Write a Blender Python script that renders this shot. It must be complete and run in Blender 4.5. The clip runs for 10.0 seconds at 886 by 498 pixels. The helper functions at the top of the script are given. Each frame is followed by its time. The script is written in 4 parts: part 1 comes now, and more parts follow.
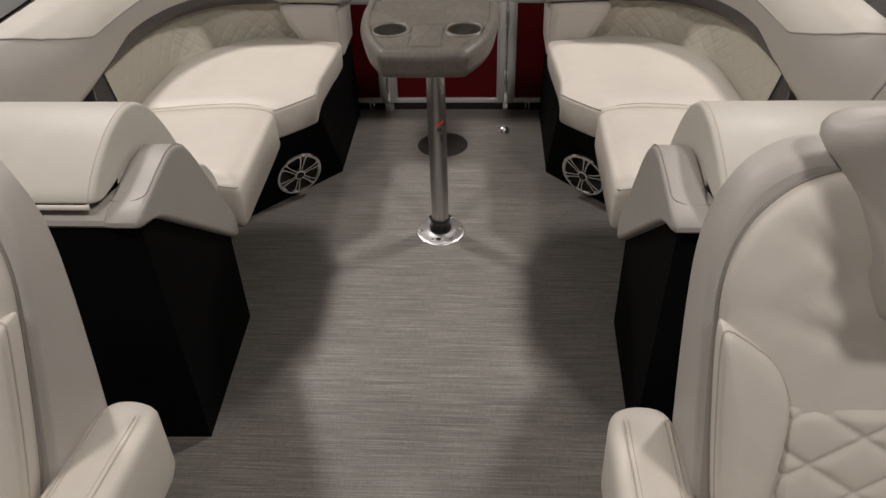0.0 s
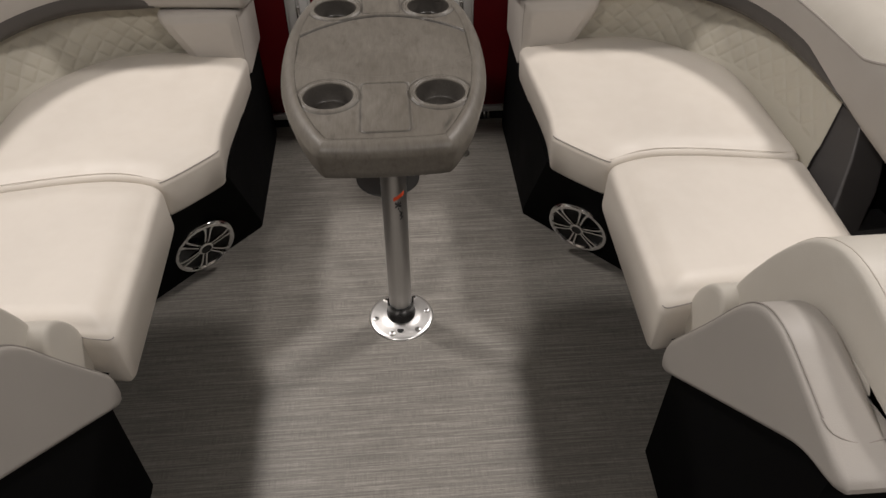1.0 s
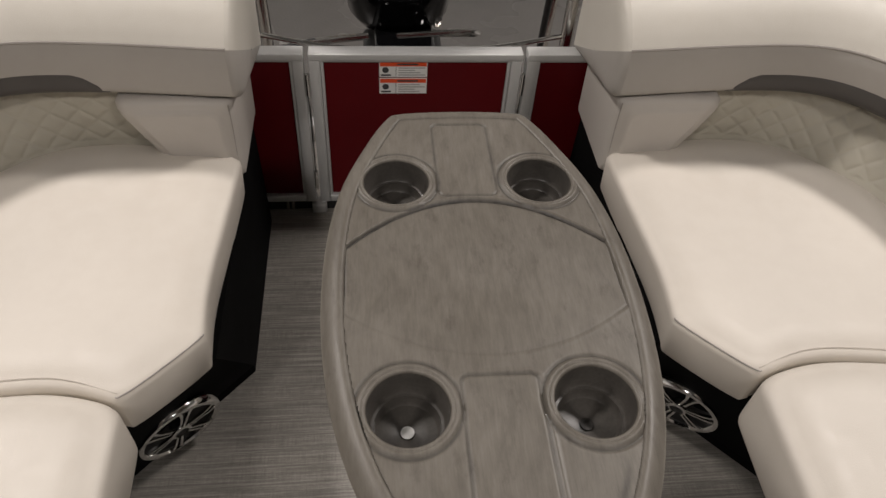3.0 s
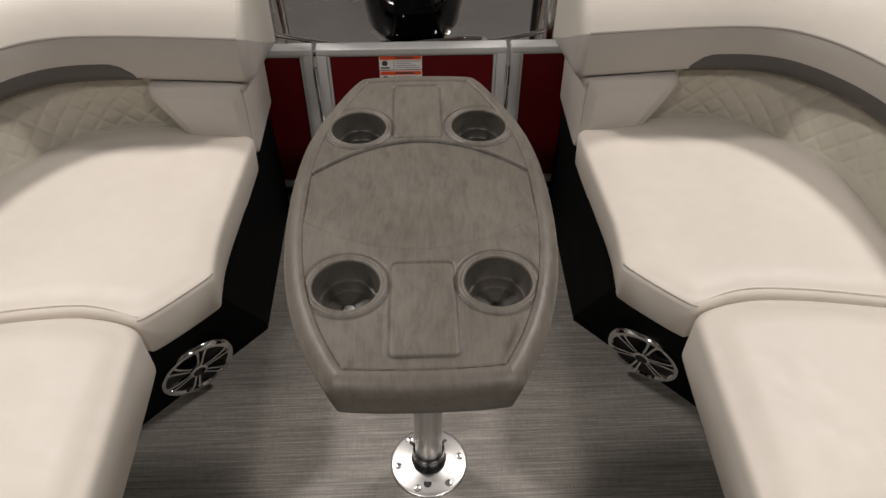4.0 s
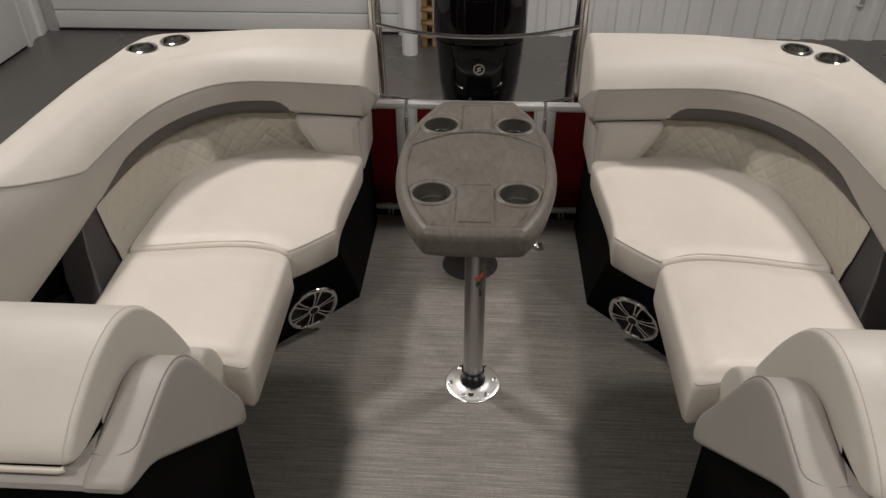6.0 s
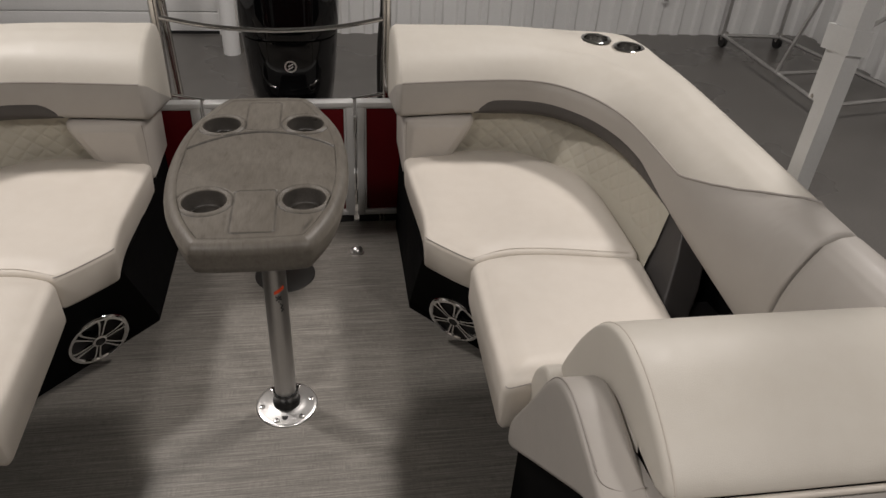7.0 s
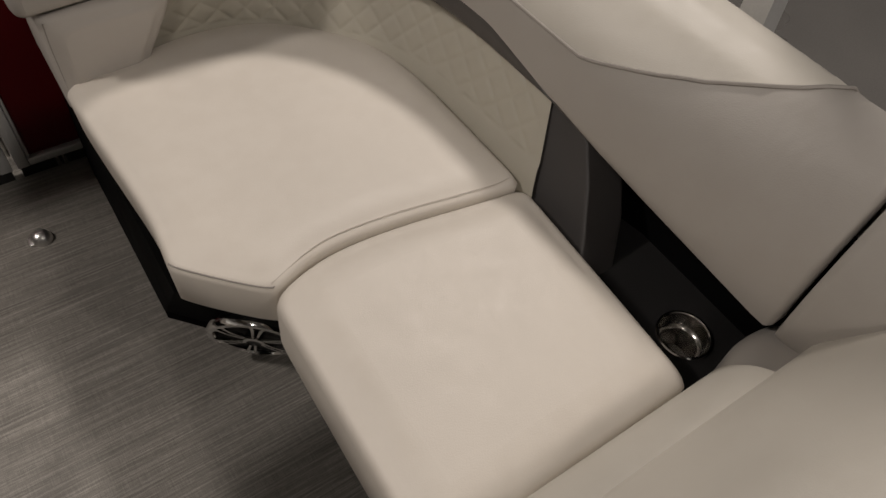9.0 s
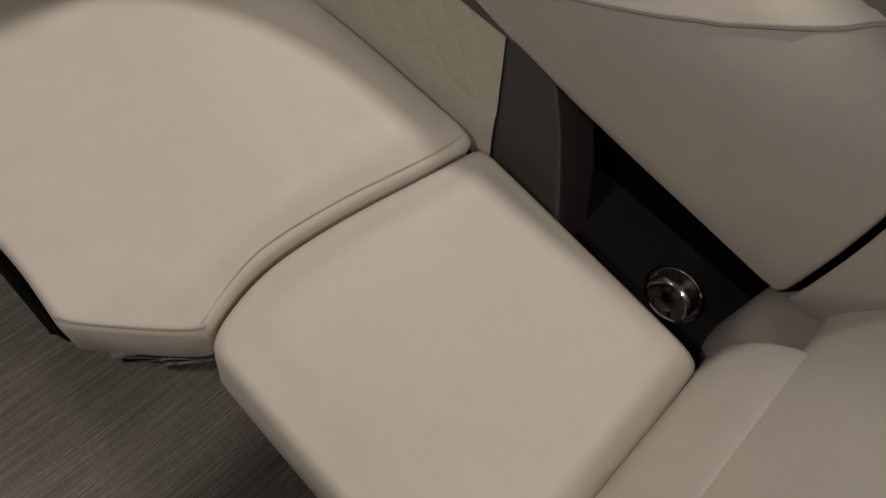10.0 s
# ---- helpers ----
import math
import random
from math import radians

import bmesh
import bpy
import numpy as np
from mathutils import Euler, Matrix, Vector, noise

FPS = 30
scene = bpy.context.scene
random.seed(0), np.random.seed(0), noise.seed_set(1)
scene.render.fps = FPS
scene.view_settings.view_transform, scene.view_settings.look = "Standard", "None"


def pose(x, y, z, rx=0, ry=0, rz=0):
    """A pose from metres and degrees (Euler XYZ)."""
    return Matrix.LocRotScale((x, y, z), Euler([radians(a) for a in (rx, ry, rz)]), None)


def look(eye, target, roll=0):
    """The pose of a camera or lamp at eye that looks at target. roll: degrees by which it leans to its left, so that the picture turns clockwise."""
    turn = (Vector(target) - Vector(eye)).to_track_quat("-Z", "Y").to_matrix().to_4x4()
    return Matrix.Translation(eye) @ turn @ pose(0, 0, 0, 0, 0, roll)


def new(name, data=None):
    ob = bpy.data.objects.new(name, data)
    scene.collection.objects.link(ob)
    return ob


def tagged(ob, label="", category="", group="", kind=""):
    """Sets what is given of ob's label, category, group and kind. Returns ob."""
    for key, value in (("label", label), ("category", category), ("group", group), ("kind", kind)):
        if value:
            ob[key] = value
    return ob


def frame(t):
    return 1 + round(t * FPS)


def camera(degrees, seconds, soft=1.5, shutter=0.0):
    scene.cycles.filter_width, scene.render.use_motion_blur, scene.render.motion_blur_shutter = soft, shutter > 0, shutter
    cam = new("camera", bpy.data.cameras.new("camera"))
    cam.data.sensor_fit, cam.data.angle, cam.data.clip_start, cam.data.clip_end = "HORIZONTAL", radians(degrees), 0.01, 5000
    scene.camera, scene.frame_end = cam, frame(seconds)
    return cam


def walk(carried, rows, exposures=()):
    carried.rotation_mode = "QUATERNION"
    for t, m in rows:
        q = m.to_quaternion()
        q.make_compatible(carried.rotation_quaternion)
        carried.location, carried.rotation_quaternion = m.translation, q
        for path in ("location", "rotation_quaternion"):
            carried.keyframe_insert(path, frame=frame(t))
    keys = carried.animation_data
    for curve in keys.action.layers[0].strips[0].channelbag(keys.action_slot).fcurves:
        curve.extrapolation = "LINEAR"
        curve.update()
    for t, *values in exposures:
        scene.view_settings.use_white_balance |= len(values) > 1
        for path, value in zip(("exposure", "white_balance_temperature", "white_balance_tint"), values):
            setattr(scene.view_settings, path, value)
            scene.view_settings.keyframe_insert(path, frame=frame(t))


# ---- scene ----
cam = camera(62.7, 10.0)
PATH = [
    (0, (0.16, 0.007, 1.489), (0.048, 1.591, 0.272), -1.9),
    (0.5, (0.106, 0.416, 1.457), (0.092, 1.959, 0.185), -0.5),
    (1, (0.026, 0.753, 1.457), (0.133, 2.207, 0.087), -0.1),
    (1.5, (0.001, 1.122, 1.44), (0.02, 2.551, 0.04), 0.0),
    (2, (-0.028, 1.338, 1.44), (-0.051, 2.747, 0.021), -0.1),
    (2.5, (-0.104, 1.443, 1.438), (0.008, 2.804, -0.024), 4.1),
    (2.7, (-0.126, 1.487, 1.438), (0.074, 2.832, -0.029), 5.9),
    (3.8, (-0.032, 1.331, 1.451), (0.064, 2.728, 0.024), -0.2),
    (4, (0.008, 1.233, 1.475), (0.063, 2.651, 0.066), 0.2),
    (4.5, (-0.064, 0.919, 1.531), (-0.177, 2.404, 0.196), -1.3),
    (5, (-0.175, 0.612, 1.578), (-0.435, 2.104, 0.272), -2.0),
    (5.2, (-0.186, 0.524, 1.595), (-0.49, 2.049, 0.337), -1.6),
    (5.5, (-0.123, 0.503, 1.62), (-0.427, 2.048, 0.387), -1.4),
    (5.7, (-0.064, 0.483, 1.624), (-0.27, 2.079, 0.437), -0.8),
    (6, (0.017, 0.47, 1.633), (-0.081, 2.093, 0.468), -0.4),
    (6.2, (0.08, 0.458, 1.624), (0.144, 2.104, 0.49), 2.0),
    (7.3, (0.162, 0.708, 1.547), (0.513, 2.27, 0.348), 2.3),
    (7.5, (0.152, 0.807, 1.534), (0.562, 2.29, 0.256), 1.2),
    (8, (0.192, 1.06, 1.447), (0.755, 2.277, -0.037), 4.3),
    (8.5, (0.295, 1.29, 1.396), (0.913, 2.419, -0.134), 5.0),
    (9, (0.325, 1.51, 1.34), (1.121, 2.444, -0.239), 8.4),
    (9.5, (0.343, 1.658, 1.317), (1.232, 2.332, -0.344), 10.0),
    (10, (0.391, 1.793, 1.256), (1.282, 2.242, -0.478), 20.4),
]
EXPOSURES = [(0.0, -0.13, 6460, 10), (2.5, -0.14, 6500, 10), (4.5, -0.09, 6500, 10), (6.0, -0.24, 6460, 9.6), (7.5, -0.30, 6510, 10.0), (8.5, -0.43, 6650, 10.2), (9.5, -0.84, 6800, 10.6), (10.0, -1.0, 6900, 10.7)]
walk(cam, [(t, look(eye, target, roll)) for t, eye, target, roll in PATH], EXPOSURES)

# ---- world, light ----
world = bpy.data.worlds.new("world")
scene.world = world
world.use_nodes = True
world.node_tree.nodes["Background"].inputs[0].default_value = (0.9, 0.93, 1.0, 1)
world.node_tree.nodes["Background"].inputs[1].default_value = 0.01

CEIL = 3.9          # ceiling above the deck
GROUND = -0.9       # showroom floor below the deck
LAMPS = [(2.25, 3.53, 102, 0.45), (-2.02, 3.53, 102, 0.45), (1.74, -0.5, 60, 0.42), (-1.58, -0.5, 58, 0.42)]
for lx, ly, power, wide in LAMPS:
    data = bpy.data.lights.new("ceiling_lamp", "AREA")
    data.shape, data.size, data.energy, data.color = "DISK", wide, power, (1.0, 0.93, 0.885)
    lamp = new("ceiling_lamp", data)
    lamp.location = (lx, ly, CEIL - 0.22)


# ---- mesh helpers ----
def quad_grid(rows, closed=False):
    """A sheet through rows of points; closed: each row is a ring."""
    bm = bmesh.new()
    vs = [[bm.verts.new(p) for p in row] for row in rows]
    for a, b in zip(vs, vs[1:]):
        n = len(a)
        for j in range(n if closed else n - 1):
            k = (j + 1) % n
            bm.faces.new((a[j], a[k], b[k], b[j]))
    return bm, vs


def loft(rings):
    """A closed solid through rings of points, with flat ends."""
    bm, vs = quad_grid(rings, True)
    bm.faces.new(vs[0][::-1])
    bm.faces.new(vs[-1])
    return bm


def box(x0, y0, z0, x1, y1, z1, r=0.0):
    bm = bmesh.new()
    bmesh.ops.create_cube(bm, size=1, matrix=Matrix.Translation(((x0 + x1) / 2, (y0 + y1) / 2, (z0 + z1) / 2)) @ Matrix.Diagonal((abs(x1 - x0), abs(y1 - y0), abs(z1 - z0), 1)))
    if r:
        bmesh.ops.bevel(bm, geom=list(bm.edges), offset=r, segments=3, affect="EDGES", profile=0.5)
    return bm


def tube(points, r, closed=False, sides=8):
    pts = [Vector(p) for p in points]
    n = len(pts)
    rings = []
    up = None
    for i in range(n):
        if closed:
            d = pts[(i + 1) % n] - pts[i - 1]
        else:
            d = pts[min(i + 1, n - 1)] - pts[max(i - 1, 0)]
        d.normalize()
        if up is None:
            up = Vector((0, 0, 1)) if abs(d.z) < 0.9 else Vector((1, 0, 0))
        side = d.cross(up).normalized()
        up = side.cross(d).normalized()
        rings.append([pts[i] + (side * math.cos(a) + up * math.sin(a)) * r for a in (2 * math.pi * k / sides for k in range(sides))])
    if closed:
        bm, vs = quad_grid(rings + [rings[0]], True)
        bmesh.ops.remove_doubles(bm, verts=bm.verts, dist=1e-6)
        return bm
    return loft(rings)


def lathe(profile, centre=(0, 0, 0), sides=32, turn=None):
    """A turned body from (radius, height) pairs."""
    rings = [[Vector((r * math.cos(a), r * math.sin(a), h)) for a in (2 * math.pi * k / sides for k in range(sides))] for r, h in profile]
    bm, vs = quad_grid(rings, True)
    bmesh.ops.remove_doubles(bm, verts=bm.verts, dist=1e-6)
    m = Matrix.Translation(centre) @ (turn.to_4x4() if turn else Matrix())
    bm.transform(m)
    return bm


def rounded(outline, times=3):
    """Corner cutting of a closed outline."""
    pts = [Vector(p) for p in outline]
    for _ in range(times):
        nxt = []
        for a, b in zip(pts, pts[1:] + pts[:1]):
            nxt += [a.lerp(b, 0.25), a.lerp(b, 0.75)]
        pts = nxt
    return pts


def spline(points, n):
    """n + 1 points along a smooth curve through the points."""
    P = [Vector(p) for p in points]
    P = [P[0] * 2 - P[1]] + P + [P[-1] * 2 - P[-2]]
    fine = []
    for i in range(1, len(P) - 2):
        a, b, c, d = P[i - 1:i + 3]
        for k in range(16):
            t = k / 16
            fine.append(0.5 * (2 * b + (c - a) * t + (2 * a - 5 * b + 4 * c - d) * t * t + (3 * b - a - 3 * c + d) * t ** 3))
    fine.append(P[-2])
    lens = [0.0]
    for a, b in zip(fine, fine[1:]):
        lens.append(lens[-1] + (b - a).length)
    out, j = [], 0
    for k in range(n + 1):
        want = lens[-1] * k / n
        while j < len(lens) - 2 and lens[j + 1] < want:
            j += 1
        span = lens[j + 1] - lens[j]
        out.append(fine[j].lerp(fine[j + 1], (want - lens[j]) / span if span > 1e-9 else 0))
    return out


def inset(pts, d):
    """Each point of a closed counter-clockwise outline moved inwards by d."""
    n = len(pts)
    out = []
    for i in range(n):
        e = (pts[(i + 1) % n] - pts[i - 1]).normalized()
        out.append(pts[i] + Vector((-e.y, e.x)) * d)
    return out


def ccw(pts):
    area = sum(a.x * b.y - b.x * a.y for a, b in zip(pts, pts[1:] + pts[:1]))
    return pts if area > 0 else pts[::-1]


def even(pts, step=0.01, n=0):
    """A closed outline with points at even steps."""
    ring = pts + pts[:1]
    lens = [0.0]
    for a, b in zip(ring, ring[1:]):
        lens.append(lens[-1] + (b - a).length)
    n = n or max(12, int(lens[-1] / step))
    out, j = [], 0
    for k in range(n):
        want = lens[-1] * k / n
        while lens[j + 1] < want:
            j += 1
        span = lens[j + 1] - lens[j]
        out.append(ring[j].lerp(ring[j + 1], (want - lens[j]) / span if span > 1e-9 else 0))
    return out


def eased(pts, times):
    for _ in range(times):
        pts = [(a + b * 2 + e) / 4 for a, b, e in zip(pts[-1:] + pts[:-1], pts, pts[1:] + pts[:1])]
    return pts


def pad(outline, z0, z1, r, crown=0.012, taper=0.0, axis="z", sx=1.0, deep=0.05):
    """A stuffed cushion: an outline, soft edges of radius r and a domed top. axis z: the outline is (x, y); axis x: it is (y, z), and z0, z1 are x; axis y: (x, z)."""
    pts = even(ccw([Vector((p[0], p[1])) for p in outline]), 0.011)
    s = 1 if z1 > z0 else -1
    rings = []
    for d, z in ((taper + r * 0.5, z0), (taper * 0.8 + r * 0.1, z0 + s * r * 0.5), (taper * 0.5, z0 + s * r)):
        rings.append((inset(pts, d), z))
    soft, went = pts, 0.0
    for a in (0, 18, 36, 54, 72, 90):
        a = radians(a)
        want = r * (1 - math.cos(a))
        soft, went = even(eased(inset(soft, want - went), 1 if a else 0), n=len(pts)), want
        rings.append((soft, z1 - s * r * (1 - math.sin(a))))
    steps = max(3, int(deep / 0.008))
    for k in range(steps):
        soft = even(eased(inset(soft, deep / steps), 3), n=len(pts))
        f = (k + 1) / steps
        rings.append((soft, z1 + s * crown * (1 - (1 - f) ** 2)))

    def put(p, z):
        if axis == "z":
            return Vector((sx * p.x, p.y, z))
        if axis == "x":
            return Vector((sx * z, p.x, p.y))
        return Vector((sx * p.x, z, p.y))
    return loft([[put(p, z) for p in ring] for ring, z in rings])


def stretch(ring, keep):
    """The run of an outline's points that pass a test, in order."""
    n = len(ring)
    start = next(i for i in range(n) if keep(ring[i]) and not keep(ring[i - 1]))
    out = []
    for k in range(n):
        p = ring[(start + k) % n]
        if not keep(p):
            break
        out.append(p)
    return out


def finish(bm, angle=40):
    bmesh.ops.recalc_face_normals(bm, faces=bm.faces)
    data = bpy.data.meshes.new("mesh")
    bm.to_mesh(data)
    bm.free()
    data.shade_smooth()
    data.set_sharp_from_angle(angle=radians(angle))
    for poly in data.polygons:
        if poly.loop_total > 8:
            poly.use_smooth = False
    return data


def thing(name, label, category, at=(0, 0, 0), group="", kind=""):
    ob = new(name)
    ob.empty_display_size = 0.1
    ob.location = at
    return tagged(ob, label, category, group, kind)


def part(name, bm, material, parent, label="", angle=40):
    data = finish(bm, angle) if isinstance(bm, bmesh.types.BMesh) else bm
    if not data.materials:
        data.materials.append(material)
    ob = new(name, data)
    ob.parent = parent
    if parent.type == "EMPTY":
        ob.matrix_parent_inverse = Matrix.Translation(-parent.location)
    if label:
        ob["label"] = label
    return ob


def single(name, bm, material, label, category, group="", kind="", angle=40):
    data = finish(bm, angle)
    data.materials.append(material)
    return tagged(new(name, data), label, category, group, kind)


# ---- materials ----
def nodes_of(name):
    m = bpy.data.materials.new(name)
    m.use_nodes = True
    t = m.node_tree
    return m, t.nodes, t.links, t.nodes["Principled BSDF"]


def noise_node(N, L, scale, detail=3.0, stretch=(1, 1, 1), rough=0.55):
    co = N.new("ShaderNodeTexCoord")
    mp = N.new("ShaderNodeMapping")
    mp.inputs["Scale"].default_value = stretch
    tx = N.new("ShaderNodeTexNoise")
    tx.inputs["Scale"].default_value = scale
    tx.inputs["Detail"].default_value = detail
    tx.inputs["Roughness"].default_value = rough
    L.new(co.outputs["Object"], mp.inputs["Vector"])
    L.new(mp.outputs["Vector"], tx.inputs["Vector"])
    return tx.outputs["Fac"]


def ramp(N, L, fac, stops):
    r = N.new("ShaderNodeValToRGB")
    while len(r.color_ramp.elements) < len(stops):
        r.color_ramp.elements.new(0.5)
    for e, (p, c) in zip(r.color_ramp.elements, stops):
        e.position = p
        e.color = (*c, 1) if len(c) == 3 else c
    L.new(fac, r.inputs[0])
    return r.outputs[0]


def mixed(N, L, a, b, fac, how="MIX"):
    m = N.new("ShaderNodeMix")
    m.data_type, m.blend_type = "RGBA", how
    for sock, v in ((m.inputs[0], fac), (m.inputs[6], a), (m.inputs[7], b)):
        if isinstance(v, bpy.types.NodeSocket):
            L.new(v, sock)
        else:
            sock.default_value = v if not isinstance(v, tuple) else (*v, 1)[:4]
    return m.outputs[2]


def bump(N, L, P, height, strength, dist=0.002):
    b = N.new("ShaderNodeBump")
    b.inputs["Strength"].default_value = strength
    b.inputs["Distance"].default_value = dist
    L.new(height, b.inputs["Height"])
    L.new(b.outputs[0], P.inputs["Normal"])


def tone(c, k):
    return tuple(min(1.0, v * k) for v in c)


def surface(name, colour, rough=0.5, metal=0.0, vary=0.12, scale=3.0, grain=300.0, grain_bump=0.1, stretch=(1, 1, 1), coat=0.0, rough_vary=0.1, spec=0.5):
    m, N, L, P = nodes_of(name)
    big = noise_node(N, L, scale, 4)
    fine = noise_node(N, L, grain, 2, stretch)
    c1 = ramp(N, L, big, [(0.3, tone(colour, 1 - vary)), (0.7, tone(colour, 1 + vary))])
    c2 = ramp(N, L, fine, [(0.3, tone((1, 1, 1), 1 - vary * 0.7)), (0.7, (1, 1, 1))])
    L.new(mixed(N, L, c1, c2, 1.0, "MULTIPLY"), P.inputs["Base Color"])
    rr = ramp(N, L, big, [(0.3, (rough - rough_vary,) * 3), (0.7, (rough + rough_vary,) * 3)])
    L.new(rr, P.inputs["Roughness"])
    P.inputs["Metallic"].default_value = metal
    P.inputs["Specular IOR Level"].default_value = spec
    P.inputs["Coat Weight"].default_value = coat
    P.inputs["Coat Roughness"].default_value = 0.05
    if grain_bump:
        bump(N, L, P, fine, grain_bump, 0.0015)
    return m


def vinyl(name, colour, rough=0.48):
    """Grained upholstery vinyl: pebbled skin and faint soft creasing."""
    m, N, L, P = nodes_of(name)
    big = noise_node(N, L, 2.6, 3)
    mid = noise_node(N, L, 28, 3)
    co = N.new("ShaderNodeTexCoord")
    vo = N.new("ShaderNodeTexVoronoi")
    vo.inputs["Scale"].default_value = 520
    L.new(co.outputs["Object"], vo.inputs["Vector"])
    c = ramp(N, L, big, [(0.3, tone(colour, 0.95)), (0.7, tone(colour, 1.04))])
    d = ramp(N, L, mid, [(0.35, (0.975, 0.97, 0.965)), (0.65, (1, 1, 1))])
    L.new(mixed(N, L, c, d, 1.0, "MULTIPLY"), P.inputs["Base Color"])
    L.new(ramp(N, L, mid, [(0.3, (rough - 0.05,) * 3), (0.7, (rough + 0.08,) * 3)]), P.inputs["Roughness"])
    b1 = N.new("ShaderNodeBump")
    b1.inputs["Strength"].default_value, b1.inputs["Distance"].default_value = 0.22, 0.0006
    L.new(vo.outputs["Distance"], b1.inputs["Height"])
    b2 = N.new("ShaderNodeBump")
    b2.inputs["Strength"].default_value, b2.inputs["Distance"].default_value = 0.08, 0.02
    L.new(noise_node(N, L, 5.0, 2), b2.inputs["Height"])
    L.new(b1.outputs[0], b2.inputs["Normal"])
    L.new(b2.outputs[0], P.inputs["Normal"])
    return m


def deck_vinyl():
    """Woven deck flooring: grey threads that run across the boat."""
    m, N, L, P = nodes_of("woven_deck")
    streak = noise_node(N, L, 1.0, 3, (6, 260, 1), 0.55)
    thread = noise_node(N, L, 1.0, 2, (60, 900, 1), 0.6)
    cross = noise_node(N, L, 1.0, 2, (700, 25, 1), 0.5)
    blot = noise_node(N, L, 3.0, 4)
    wide = noise_node(N, L, 1.0, 3, (2.2, 85, 1), 0.65)
    a = ramp(N, L, streak, [(0.29, (0.148, 0.137, 0.122)), (0.5, (0.212, 0.198, 0.178)), (0.71, (0.318, 0.299, 0.27))])
    b = ramp(N, L, thread, [(0.3, (0.76, 0.76, 0.76)), (0.7, (1.16, 1.16, 1.16))])
    c = ramp(N, L, cross, [(0.3, (0.8, 0.8, 0.8)), (0.7, (1.1, 1.1, 1.1))])
    d = ramp(N, L, blot, [(0.3, (0.97, 0.97, 0.97)), (0.7, (1.12, 1.12, 1.12))])
    x = mixed(N, L, mixed(N, L, mixed(N, L, a, b, 1.0, "MULTIPLY"), c, 1.0, "MULTIPLY"), d, 1.0, "MULTIPLY")
    x = mixed(N, L, x, ramp(N, L, wide, [(0.3, (0.86, 0.86, 0.86)), (0.7, (1.15, 1.145, 1.13))]), 1.0, "MULTIPLY")
    L.new(x, P.inputs["Base Color"])
    P.inputs["Roughness"].default_value = 0.44
    bump(N, L, P, thread, 0.35, 0.0012)
    return m


def grey_wood():
    """Moulded table skin printed with a grey wood grain."""
    m, N, L, P = nodes_of("grey_wood_print")
    co = N.new("ShaderNodeTexCoord")
    warp = N.new("ShaderNodeTexNoise")
    warp.inputs["Scale"].default_value = 4.0
    L.new(co.outputs["Object"], warp.inputs["Vector"])
    add = N.new("ShaderNodeVectorMath")
    add.operation = "MULTIPLY_ADD"
    L.new(warp.outputs["Color"], add.inputs[0])
    add.inputs[1].default_value = (0.075, 0.03, 0.0)
    L.new(co.outputs["Object"], add.inputs[2])
    mp = N.new("ShaderNodeMapping")
    mp.inputs["Scale"].default_value = (80, 22, 70)
    L.new(add.outputs[0], mp.inputs["Vector"])
    g = N.new("ShaderNodeTexNoise")
    g.inputs["Scale"].default_value, g.inputs["Detail"].default_value, g.inputs["Roughness"].default_value = 1.0, 5, 0.65
    L.new(mp.outputs[0], g.inputs["Vector"])
    fine = noise_node(N, L, 1.0, 3, (420, 36, 100), 0.6)
    blot = noise_node(N, L, 7.0, 4)
    a = ramp(N, L, g.outputs["Fac"], [(0.28, (0.112, 0.100, 0.084)), (0.48, (0.138, 0.124, 0.105)), (0.72, (0.163, 0.148, 0.128))])
    b = ramp(N, L, fine, [(0.3, (0.91, 0.905, 0.9)), (0.65, (1.05, 1.05, 1.045))])
    c = ramp(N, L, blot, [(0.3, (0.88, 0.87, 0.85)), (0.7, (1.07, 1.07, 1.06))])
    wear = noise_node(N, L, 30.0, 5, (1.6, 0.7, 1), 0.7)
    e = ramp(N, L, wear, [(0.30, (0.74, 0.72, 0.70)), (0.42, (0.98, 0.98, 0.98)), (0.75, (1.06, 1.06, 1.05))])
    skin = mixed(N, L, mixed(N, L, mixed(N, L, a, b, 1.0, "MULTIPLY"), c, 1.0, "MULTIPLY"), e, 1.0, "MULTIPLY")
    # dark mix: stained grooves and the ridge shade painted with them
    att = N.new("ShaderNodeAttribute")
    att.attribute_name = "grime_shade"
    dirt_shade = N.new("ShaderNodeMath")
    dirt_shade.operation = "MULTIPLY"
    L.new(att.outputs["Fac"], dirt_shade.inputs[0])
    L.new(ramp(N, L, wear, [(0.3, (1.0,) * 3), (0.7, (0.55,) * 3)]), dirt_shade.inputs[1])
    dirt_shade.use_clamp = True
    L.new(mixed(N, L, skin, (0.018, 0.015, 0.012, 1), dirt_shade.outputs[0]), P.inputs["Base Color"])
    L.new(ramp(N, L, blot, [(0.3, (0.38,) * 3), (0.7, (0.55,) * 3)]), P.inputs["Roughness"])
    bump(N, L, P, fine, 0.15, 0.0008)
    return m


CREAM = vinyl("cream_vinyl", (0.66, 0.612, 0.545))
BOLSTER = vinyl("bone_bolster_vinyl", (0.585, 0.553, 0.492))
GREY = vinyl("light_grey_vinyl", (0.385, 0.36, 0.33))
GREYB = vinyl("pale_grey_vinyl", (0.475, 0.443, 0.405))
STRIP = vinyl("dark_grey_vinyl", (0.066, 0.060, 0.057), 0.5)
ENDPAD = vinyl("charcoal_vinyl", (0.05, 0.046, 0.045), 0.42)
LEDGE = vinyl("charcoal_moulding", (0.022, 0.021, 0.021), 0.5)
QUILT = vinyl("beige_quilted_vinyl", (0.46, 0.43, 0.355), 0.5)
